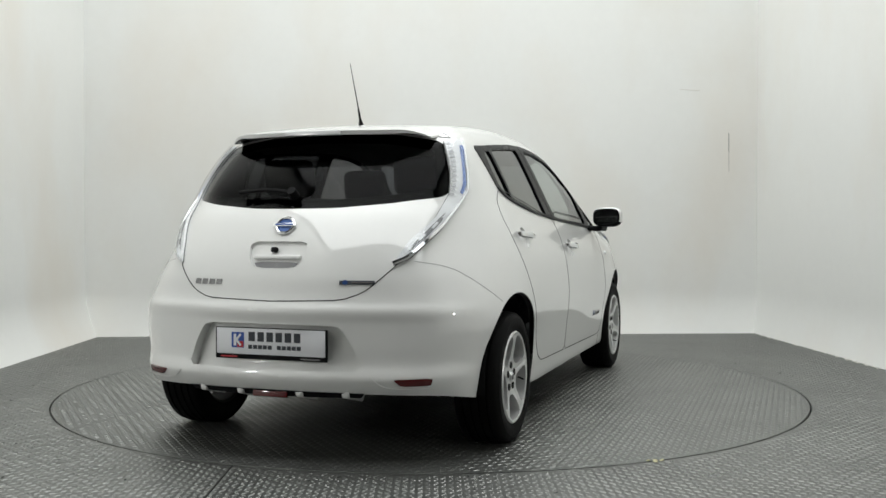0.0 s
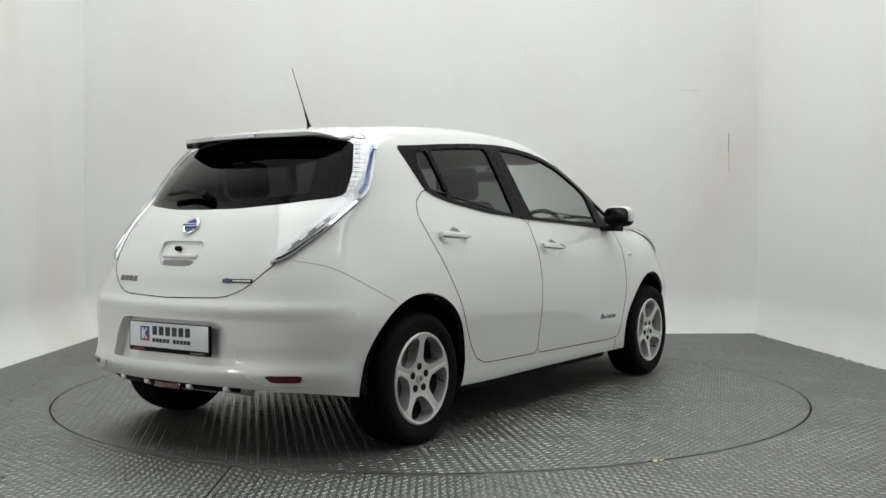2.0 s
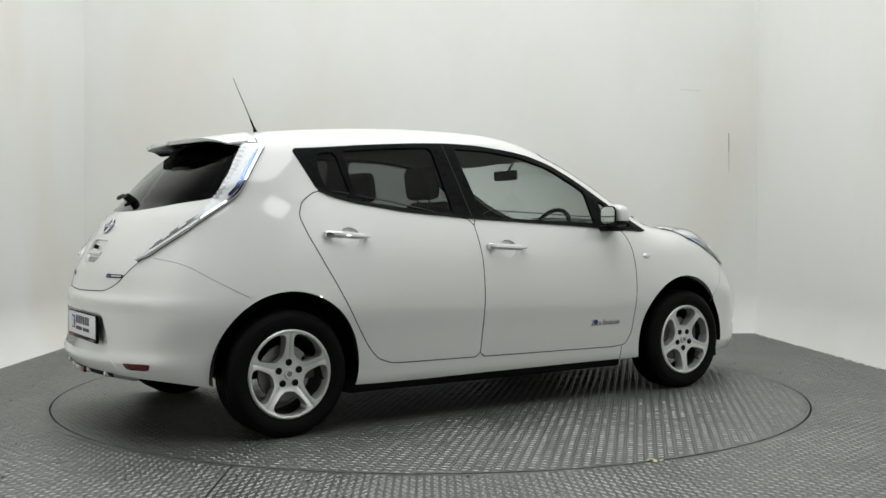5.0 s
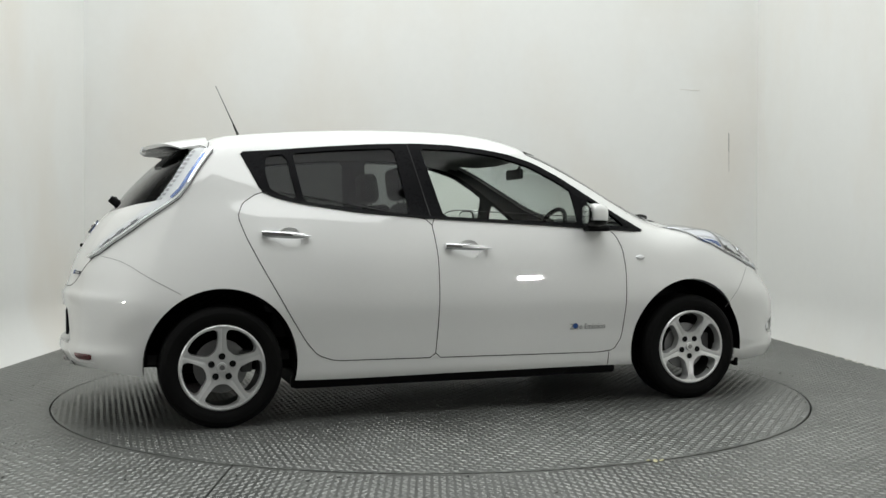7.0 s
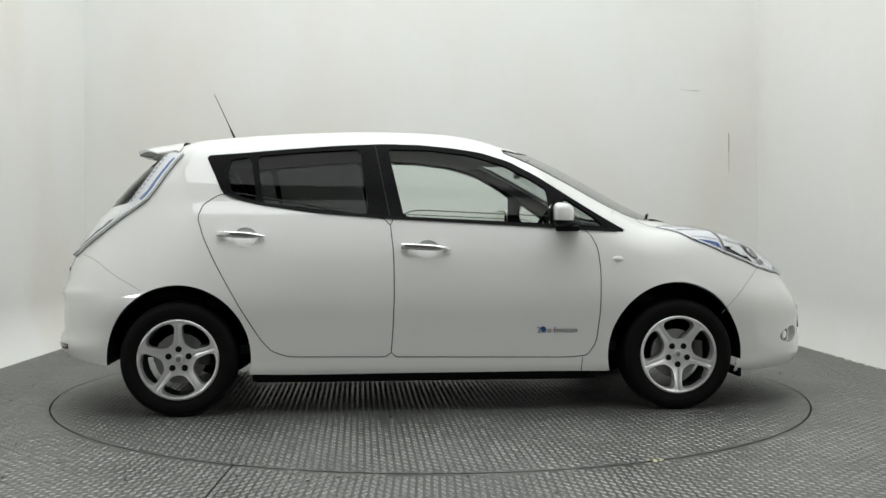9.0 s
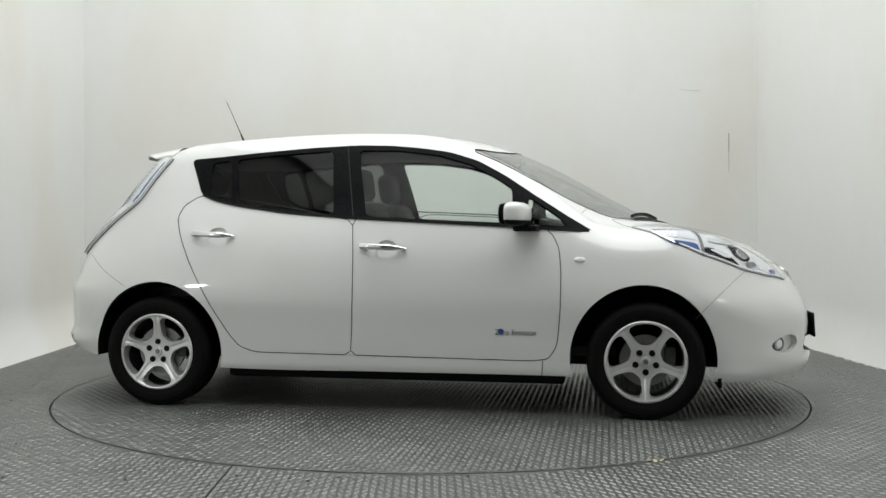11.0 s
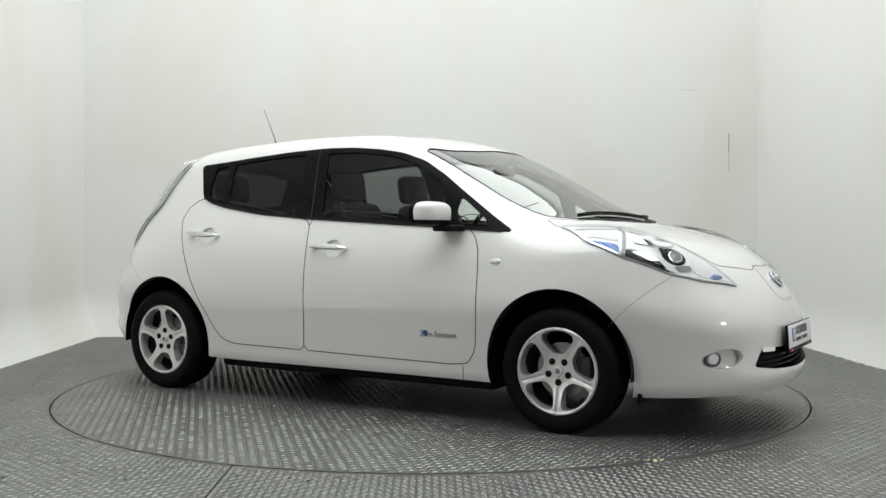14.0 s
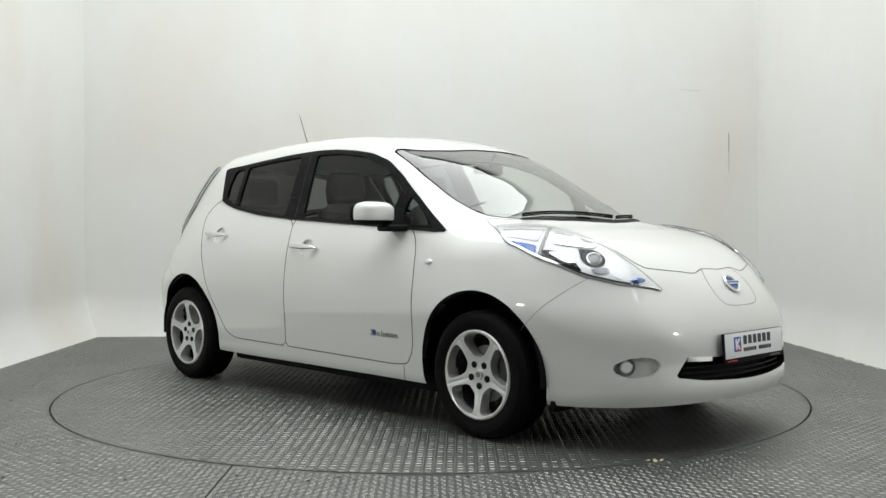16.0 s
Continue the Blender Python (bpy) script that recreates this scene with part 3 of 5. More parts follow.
def wheel(parent, x, s, turn):
    w = new("wheel")
    w.parent = parent
    w.matrix_basis = pose(x, s * 0.770, 0.3045, 90, 0, 0) if s < 0 else pose(x, s * 0.770, 0.3045, 90, 0, 180)
    tagged(w, "five-spoke silver alloy wheel with black tyre")
    prof = [(0.208, -0.098), (0.222, -0.104), (0.262, -0.108), (0.290, -0.101), (0.302, -0.088)]
    for k in range(4):
        c = -0.056 + 0.0375 * k
        prof += [(0.3055, c - 0.010), (0.3065, c - 0.005), (0.2985, c - 0.0035), (0.2985, c + 0.0035), (0.3065, c + 0.005)]
    prof += [(0.302, 0.088), (0.290, 0.101), (0.276, 0.1055), (0.274, 0.1075), (0.262, 0.108), (0.240, 0.1085), (0.236, 0.106), (0.222, 0.104), (0.208, 0.098)]
    part("tyre", lathe(prof, 96), TYRE, w, "black rubber tyre")
    # face of the rim: five broad spokes round five openings
    R = 0.216
    t = np.linspace(0, 2 * np.pi, 120, endpoint=False)
    outer = np.stack([R * np.cos(t), R * np.sin(t)], -1)
    holes = []
    for k in range(5):
        a = math.radians(turn + 36 + 72 * k)
        shape = rounded([(0.084, 0.022), (0.100, 0.044), (0.150, 0.087), (0.176, 0.083), (0.194, 0.047), (0.200, 0.0), (0.194, -0.047), (0.176, -0.083), (0.150, -0.087), (0.100, -0.044), (0.084, -0.022)], 2, 0.22)
        c, q = math.cos(a), math.sin(a)
        holes.append(shape @ np.array([[c, q], [-q, c]]))
    uv, f = grid_fill(outer, holes, 0.0055)
    rr = np.hypot(uv[:, 0], uv[:, 1])
    ang = np.arctan2(uv[:, 1], uv[:, 0])
    height = 0.083 + 0.020 * step(0.05, 0.2, rr) + 0.004 * step(0.196, 0.206, rr) - 0.008 * step(0.209, 0.216, rr)
    off = np.abs((ang - math.radians(turn) + np.pi / 5) % (2 * np.pi / 5) - np.pi / 5) * rr
    height = height - 0.0035 * np.exp(-(off / 0.0045) ** 2) * step(0.07, 0.09, rr) * (1 - step(0.195, 0.21, rr))
    bm = bmesh.new()
    vs = [bm.verts.new((u, v, h)) for (u, v), h in zip(uv, height)]
    for q in f:
        bm.faces.new([vs[i] for i in q])
    for line in holes:
        a = [bm.verts.new((u, v, 0.083 + 0.020 * float(step(0.05, 0.2, math.hypot(u, v))) - 0.0005)) for u, v in line]
        b = [bm.verts.new((u * 0.985, v * 0.985, 0.035)) for u, v in line]
        for i in range(len(a)):
            j = (i + 1) % len(a)
            bm.faces.new((a[i], a[j], b[j], b[i]))
    face = part("rim", finish(bm), ALLOY, w, "silver five-spoke alloy rim")
    # the barrel's dark colour carries the shade behind the spokes
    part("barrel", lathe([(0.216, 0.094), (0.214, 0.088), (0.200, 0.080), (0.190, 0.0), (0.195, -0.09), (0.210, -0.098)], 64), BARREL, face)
    part("hub_cap", disc(0.026, 0.022, 0.012, 32), ALLOY, face, "silver hub cap", at=pose(0, 0, 0.0865))
    part("cap_emblem", disc(0.014, 0.012, 0.004, 24), STEEL, face, at=pose(0, 0, 0.0935))
    # no holes are cut: black discs give the shade of the sunk bolts
    for k in range(5):
        a = math.radians(turn + 72 * k)
        part("bolt_hole_shade", disc(0.0165, 0.0165, 0.010, 20), BLACK, face, "black disc standing in for the shade of a sunk wheel bolt", at=pose(0.055 * math.cos(a), 0.055 * math.sin(a), 0.0818))
    part("brake_disc", lathe([(0.05, 0.010), (0.05, 0.030), (0.135, 0.030), (0.135, 0.014), (0.05, 0.010)], 48), STEEL, w, "dull steel brake disc")
    part("brake_caliper", block(0.06, 0.11, 0.06, bevel=0.012), BARREL, w, "grey cast brake caliper", at=pose(0.125, 0.02, 0.02))
    part("valve", disc(0.004, 0.004, 0.03, 8), BLACK, w, at=pose(0.178 * math.cos(math.radians(turn - 100)), 0.178 * math.sin(math.radians(turn - 100)), 0.085, 20))


def seat(parent, x, y, rear=False):
    s = new("seat")
    s.parent = parent
    s.matrix_basis = pose(x, y, 0)
    tagged(s, "dark fabric car seat with headrest")
    wide = 0.50 if not rear else 0.62
    part("cushion", block(0.52, wide, 0.16, bevel=0.05, seg=3), FABRIC, s, at=pose(0.05, 0, 0.52, 0, -6))
    bm = block(0.13, wide, 0.62, bevel=0.055, seg=4)
    for v in bm.verts:
        k = (v.co.z + 0.31) / 0.62
        v.co.y *= 1 - 0.22 * k ** 2
    part("backrest", bm, FABRIC, s, at=pose(-0.26, 0, 0.85, 0, -16))
    bm = block(0.10, 0.27, 0.19, bevel=0.045, seg=4)
    part("headrest", bm, FABRIC, s, "padded fabric headrest", at=pose(-0.375 - 0.01, 0, 1.255, 0, -8))
    for k in (-0.06, 0.06):
        part("headrest_post", disc(0.007, 0.007, 0.1, 10), CHROME, s, at=pose(-0.37, k, 1.15, 0, -14))


def cabin(car):
    for y in (-0.36, 0.36):
        seat(car, 0.10, y)
        seat(car, -0.86, y, True)
    bm = block(0.34, 1.30, 0.34, bevel=0.08, seg=4)
    for v in bm.verts:
        v.co.z -= 0.10 * (abs(v.co.y) / 0.65) ** 3
        v.co.x -= 0.16 * (abs(v.co.y) / 0.65) ** 2
    part("dashboard", bm, TRIM, car, "grey moulded dashboard", at=pose(1.02, 0, 0.84))
    bm = block(0.30, 0.34, 0.07, bevel=0.03, seg=3)
    part("instrument_hood", bm, TRIM, car, at=pose(0.92, -0.36, 1.005, 0, 10))
    part("cowl_shelf", block(0.50, 1.05, 0.04, bevel=0.01), TRIM, car, at=pose(1.20, 0, 0.975, 0, 6))
    ringp = [(0.185 + 0.014 * math.cos(a), 0.014 * math.sin(a)) for a in np.linspace(0, 2 * math.pi, 10, endpoint=False)]
    sw = part("steering_wheel", lathe(ringp, 48, True), BLACK, car, "black steering wheel", at=pose(0.66, -0.36, 0.95, 0, -64, 0))
    part("hub", disc(0.07, 0.06, 0.05, 24), BLACK, sw, at=pose(0, 0, 0.0))
    for a in (0, 180, 90):
        part("spoke", block(0.13, 0.03, 0.014, bevel=0.004), STEEL, sw, at=pose(0, 0, 0, 0, 0, a + 90) @ pose(0.115, 0, 0))
    part("interior_mirror", block(0.03, 0.23, 0.065, bevel=0.012), BLACK, car, "black interior rear view mirror", at=pose(0.60, 0, 1.345))
    part("mirror_stalk", tube([(0.61, 0, 1.36), (0.66, 0, 1.43)], 0.008), BLACK, car)
    part("parcel_shelf", block(0.42, 1.10, 0.03, bevel=0.01), TRIM, car, at=pose(-1.52, 0, 1.00))
    part("cabin_floor", block(2.9, 1.30, 0.05), TRIM, car, at=pose(-0.25, 0, 0.33))
    part("load_floor", block(0.6, 1.0, 0.05), TRIM, car, at=pose(-1.55, 0, 0.62))
    part("centre_console", block(0.9, 0.22, 0.24, bevel=0.04), TRIM, car, at=pose(0.55, 0, 0.48))


def underside(car):
    part("underbody", block(3.35, 1.02, 0.10, bevel=0.02), BLACK, car, "black underbody panel", at=pose(0.12, 0, 0.285))
    part("battery_tray", block(1.90, 1.46, 0.110, bevel=0.02), BLACK, car, at=pose(-0.02, 0, 0.210))
    for x, r in ((-1.352, 0.376), (1.338, 0.380)):
        bm = bmesh.new()
        n = 40
        rows = []
        for y in (-0.872 if x < 0 else -0.868, -0.50):
            rows.append([bm.verts.new((x + (r - 0.002) * math.cos(a), y + (0.03 if y < -0.6 else 0), 0.312 + (r + 0.006) * math.sin(a))) for a in np.linspace(-0.10, math.pi + 0.10, n)])
        for i in range(n - 1):
            bm.faces.new((rows[0][i], rows[0][i + 1], rows[1][i + 1], rows[1][i]))
        bm.faces.new(rows[1])
        both("wheel_liner", finish(bm), BLACK, car, "black plastic wheel arch liner")
    for x in (-1.35, 1.35):
        part("axle_beam", tube([(x, -0.66, 0.30), (x, 0.66, 0.30)], 0.035, 12), STEEL, car)
    both("jacking_bracket", block(0.10, 0.05, 0.06, pose(-0.93, -0.70, 0.19), 0.01), BLACK, car)
    both("air_deflector", block(0.020, 0.16, 0.05, pose(1.735, -0.70, 0.190), 0.006), BLACK, car)


def door_handle(parent, x0, x1, z0, z1):
    """A chrome bar bowed away from the door, with its keyed end piece."""
    a, b = RIGHT.on(np.array([(x0, z0)]))[0], RIGHT.on(np.array([(x1, z1)]))[0]
    bm = bmesh.new()
    n, seg = 20, 10
    rings = []
    for i in range(n + 1):
        k = i / n
        c = a + (b - a) * k
        out = 0.012 + 0.030 * math.sin(math.pi * min(max(k * 0.92 + 0.06, 0), 1)) ** 0.55
        hh = 0.0165 * (1 - 0.75 * max(0, (k - 0.55) / 0.45) ** 2) * (0.85 if i == 0 else 1)
        rings.append([bm.verts.new((c[0], c[1] - out + 0.0085 * math.cos(t), c[2] + hh * math.sin(t))) for t in np.linspace(0, 2 * math.pi, seg, endpoint=False)])
    for r0, r1 in zip(rings, rings[1:]):
        for i in range(seg):
            bm.faces.new((r0[i], r0[(i + 1) % seg], r1[(i + 1) % seg], r1[i]))
    bm.faces.new(rings[0]), bm.faces.new(rings[-1][::-1])
    both("door_handle", finish(bm), CHROME, parent, "chrome pull door handle")
    both("handle_foot", block(0.045, 0.04, 0.026, pose(x0 + 0.022, a[1] - 0.010, z0), 0.006), CHROME, parent)
    both("handle_foot", block(0.030, 0.04, 0.016, pose(x1 - 0.025, b[1] - 0.008, z1), 0.005), CHROME, parent)


def wing_mirror(car):
    """White shell on a black foot, with the glass facing back."""
    bm = bmesh.new()
    bmesh.ops.create_uvsphere(bm, u_segments=32, v_segments=20, radius=1)
    for v in bm.verts:
        x, y, z = v.co
        sx = math.copysign(abs(x) ** 0.75, x)
        sy, sz = math.copysign(abs(y) ** 0.62, y), math.copysign(abs(z) ** 0.62, z)
        back = 0.45 if x < 0 else 1.0
        v.co = (0.080 * sx * back, 0.098 * sy, 0.064 * sz)
        v.co.z -= 0.10 * max(0, v.co.x) * 0.3
        v.co.x -= 0.25 * (-v.co.y)
    bm.transform(pose(0.672, -0.945, 1.074))
    for f in bm.faces:
        c = f.calc_center_median()
        f.material_index = int(c.z < 1.040 or c.x + 0.25 * -(c.y + 0.945) < 0.672 - 0.032)
    finish(bm)
    m = both("wing_mirror", bm, [PAINT, BLACK], car, "white wing mirror with black lower shell")
    for s, ob in zip((1, -1), m):
        bm = bmesh.new()
        n = 36
        ring = []
        for i in range(n):
            t = 2 * math.pi * i / n
            c, d = math.cos(t), math.sin(t)
            y, z = 0.085 * math.copysign(abs(c) ** 0.6, c), 0.052 * math.copysign(abs(d) ** 0.6, d)
            ring.append((0.672 - 0.046 + 0.25 * y, -0.945 + y, 1.074 + z))
        for depth, mat_, nm, k in ((0.0, BLACK, "mirror_bezel", 1.06), (-0.004, CHROME, "mirror_glass", 0.93)):
            b2 = bmesh.new()
            cx, cy, cz = 0.626, -0.945, 1.074
            f = b2.faces.new([b2.verts.new((cx + (x - cx) * k + depth, (cy + (y - cy) * k) * s, cz + (z - cz) * k)) for x, y, z in ring])
            ext = bmesh.ops.extrude_face_region(b2, geom=[f])
            bmesh.ops.translate(b2, vec=(-0.003, 0, 0), verts=[v for v in ext["geom"] if isinstance(v, bmesh.types.BMVert)])
            part(nm, finish(b2, False), mat_, ob)
    both("mirror_foot", block(0.13, 0.16, 0.035, pose(0.735, -0.84, 1.000, 0, 0, -8), 0.014, 3), BLACK, car, "black plastic mirror foot")


def tail_lamps(car):
    base = lay("tail_lamp", REAR_CORNER, TAIL_LAMP, 0.016, SILVER, car, "tall boomerang tail lamp with clear lens", gap=0.010, depth=0.018)
    for s, ob in zip(SIDES, base):
        side = (s,)
        # blue outer strip, silver inner column of light cells, grey lower reflectors
        lay("blue_insert", REAR_CORNER, rounded([(-0.426, 1.100), (-0.441, 1.100), (-0.474, 0.905), (-0.503, 0.850), (-0.492, 0.840), (-0.461, 0.893)], 1, 0.1), 0.020, LAMPBLUE, ob, "blue reflector strip", gap=0.008, sides=side, depth=0.003)
        lay("grey_reflector", REAR_CORNER, rounded([(-0.600, 0.745), (-0.63, 0.700), (-0.71, 0.628), (-0.79, 0.566), (-0.815, 0.562), (-0.75, 0.618), (-0.665, 0.692)], 1, 0.1), 0.019, GREYLENS, ob, "smoked lower reflector", gap=0.010, sides=side, depth=0.003)
        for k in range(12):
            t = k / 11
            u = -0.500 - 0.052 * t ** 2.2
            v = 1.105 - 0.27 * t
            lay("light_cell", REAR_CORNER, np.array([(u - 0.011, v - 0.008), (u + 0.014, v - 0.006), (u + 0.014, v + 0.009), (u - 0.011, v + 0.007)]), 0.020, CELL, ob, gap=0.008, sides=side)
        for k in range(4):
            t = k / 3
            u, v = -0.60 - 0.20 * t, 0.735 - 0.165 * t
            lay("reflector_rib", REAR_CORNER, np.array([(u - 0.020, v - 0.012), (u - 0.012, v - 0.018), (u + 0.020, v + 0.012), (u + 0.012, v + 0.018)]), 0.022, SILVER, ob, gap=0.008, sides=side)
        strip("lamp_chrome_edge", REAR_CORNER, rounded([(-0.409, 1.137), (-0.440, 0.92), (-0.461, 0.853), (-0.518, 0.785), (-0.643, 0.660), (-0.80, 0.535), (-0.872, 0.508)], 1, 0.2, False), 0.010, 0.023, CHROME, ob, sides=side, drop=0.006, shift=-0.006)
        lay("lamp_lens", REAR_CORNER, TAIL_LAMP, 0.027, LENS, ob, "clear outer lens", gap=0.010, sides=side)
        strip("lamp_seal", REAR_CORNER, TAIL_LAMP, 0.003, 0.005, BLACK, ob, closed=True, sides=side)


def head_lamps(car):
    base = lay("headlamp", FRONT_CORNER, HEAD_LAMP, 0.003, SILVER, car, "long swept-back headlamp under a clear lens", gap=0.010, depth=0.004)
    for s, ob in zip(SIDES, base):
        side = (s,)
        lay("blue_insert", FRONT_CORNER, rounded([(0.476, 0.022), (0.613, -0.041), (0.610, -0.092), (0.495, -0.010)], 1, 0.08), 0.007, BLUE, ob, "blue reflector insert", gap=0.008, sides=side, depth=0.003)
        lay("white_wing", FRONT_CORNER, rounded([(0.445, 0.170), (0.468, 0.050), (0.620, -0.020), (0.682, 0.118), (0.56, 0.155)], 1, 0.06), 0.006, WHITEPLATE, ob, "pale reflector wing", gap=0.010, sides=side, depth=0.003)
        lay("dark_line", FRONT_CORNER, np.array([(0.47, 0.105), (0.655, 0.055), (0.657, 0.061), (0.47, 0.112)]), 0.0085, BLACK, ob, gap=0.006, sides=side)
        strip("divider", FRONT_CORNER, np.array([(0.696, 0.125), (0.655, -0.005), (0.618, -0.112)]), 0.016, 0.009, STEEL, ob, sides=side)
        lay("dark_bezel", FRONT_CORNER, rounded([(0.630, -0.110), (0.642, -0.068), (0.70, -0.084), (0.77, -0.132), (0.815, -0.205), (0.73, -0.168)], 1, 0.15), 0.006, GLOSSBLACK, ob, "black lamp bezel", gap=0.008, sides=side, depth=0.003)
        lay("projector_well", FRONT_CORNER, ellipse(0.862, -0.132, 0.060, 0.046, turn=-35), 0.007, GLOSSBLACK, ob, gap=0.008, sides=side, depth=0.003)
        lay("dark_bezel", FRONT_CORNER, rounded([(0.705, 0.075), (0.76, 0.055), (0.755, 0.025), (0.705, 0.040)], 1, 0.1), 0.006, CELL, ob, gap=0.008, sides=side)
        lay("silver_blade", FRONT_CORNER, rounded([(0.70, -0.01), (0.80, -0.035), (0.90, -0.05), (0.86, -0.075), (0.76, -0.06), (0.69, -0.04)], 1, 0.15), 0.010, CHROME, ob, "polished reflector blade", gap=0.008, sides=side, depth=0.004)
        lay("silver_blade", FRONT_CORNER, rounded([(0.66, -0.085), (0.72, -0.095), (0.79, -0.155), (0.74, -0.150)], 1, 0.15), 0.010, CHROME, ob, gap=0.008, sides=side, depth=0.004)
        lay("lower_reflector", FRONT_CORNER, rounded([(0.95, -0.145), (1.02, -0.175), (1.12, -0.262), (0.99, -0.255), (0.94, -0.225)], 1, 0.15), 0.006, SILVER, ob, gap=0.010, sides=side, depth=0.003)
        for (u, v), r, mat_, nm in (((0.868, -0.136), 0.030, GREYLENS, "projector_lens"), ((0.765, 0.040), 0.026, CELL, "indicator_bulb"), ((1.055, -0.245), 0.028, LAMPBLUE, "blue_side_lens")):
            m = facing(FRONT_CORNER, (u, v), 0.003)
            m = Matrix.Diagonal((1, s, 1, 1)) @ m
            bm = bmesh.new()
            bmesh.ops.create_uvsphere(bm, u_segments=24, v_segments=14, radius=r)
            bm.transform(Matrix.Diagonal((1.35 if nm == "blue_side_lens" else 1, 0.55 if nm == "blue_side_lens" else 1, 0.28, 1)))
            bm.transform(m)
            part(nm, finish(bm), mat_, ob)
            if nm == "projector_lens":
                bm = lathe([(r * 0.98, 0.004), (r * 1.0, 0.009), (r * 1.14, 0.008), (r * 1.2, 0.002)], 32)
                bm.transform(m)
                part("projector_ring", finish(bm), CHROME, ob, "chrome projector ring")
        lay("dark_notch", FRONT_CORNER, rounded([(0.80, -0.075), (0.845, -0.088), (0.835, -0.125), (0.805, -0.110)], 1, 0.15), 0.008, GLOSSBLACK, ob, gap=0.006, sides=side)
        lay("dark_notch", FRONT_CORNER, rounded([(0.845, -0.190), (0.925, -0.185), (0.935, -0.215), (0.87, -0.222)], 1, 0.15), 0.008, GREYLENS, ob, gap=0.006, sides=side)
        lay("dark_notch", FRONT_CORNER, rounded([(0.805, 0.015), (0.865, -0.022), (0.90, -0.052), (0.83, -0.020)], 1, 0.15), 0.008, GREYLENS, ob, gap=0.006, sides=side)
        strip("lamp_chrome_edge", FRONT_CORNER, rounded([(0.440, 0.150), (0.480, 0.014), (0.615, -0.100), (0.824, -0.219), (0.975, -0.262), (1.150, -0.277)], 1, 0.2, False), 0.009, 0.009, CHROME, ob, sides=side, drop=0.005)
        lay("lamp_lens", FRONT_CORNER, HEAD_LAMP, 0.015, LENS, ob, "clear outer lens", gap=0.010, sides=side)
        strip("lamp_seal", FRONT_CORNER, HEAD_LAMP, 0.0028, 0.004, STEEL, ob, closed=True, sides=side)


def rear_spoiler(car):
    nx, ny = 20, 48
    rows_t, rows_b = [], []
    bm = bmesh.new()
    for j in range(ny + 1):
        y = -0.520 + 1.04 * j / ny
        xe = -1.695 + 0.17 * abs(y / 0.520) ** 3.5
        x0 = -1.385
        rt, rb = [], []
        for i in range(nx + 1):
            k = i / nx
            x = x0 + (xe - x0) * k
            edge = 0.045 * max(0.0, (abs(y) - 0.39) / 0.145) ** 2
            z = float(TOP(x)) - 0.085 * y * y - edge + 0.004 - 0.004 * k
            thick = (0.018 + 0.024 * (1 - k)) * (1 - 0.6 * float(step(0.36, 0.52, abs(y))))
            rt.append(bm.verts.new((x, y, z))), rb.append(bm.verts.new((x + 0.006 * (k > 0.99), y, z - thick)))
        rows_t.append(rt), rows_b.append(rb)
    for a, b in ((rows_t[j], rows_t[j + 1]) for j in range(ny)):
        for i in range(nx):
            bm.faces.new((a[i], a[i + 1], b[i + 1], b[i]))
    for a, b in ((rows_b[j], rows_b[j + 1]) for j in range(ny)):
        for i in range(nx):
            bm.faces.new((a[i], b[i], b[i + 1], a[i + 1])).material_index = 1
    for j in range(ny):
        bm.faces.new((rows_t[j][nx], rows_b[j][nx], rows_b[j + 1][nx], rows_t[j + 1][nx]))
    for j in (0, ny):
        for i in range(nx):
            bm.faces.new((rows_t[j][i], rows_t[j][i + 1], rows_b[j][i + 1], rows_b[j][i]))
    sp = part("rear_spoiler", finish(bm), [PAINT, GLOSSBLACK], car, "white roof spoiler over the rear window")
    part("high_brake_lamp", block(0.03, 0.28, 0.022, bevel=0.004), SILVER, sp, "clear high-level brake lamp", at=pose(-1.686, 0, 1.437))


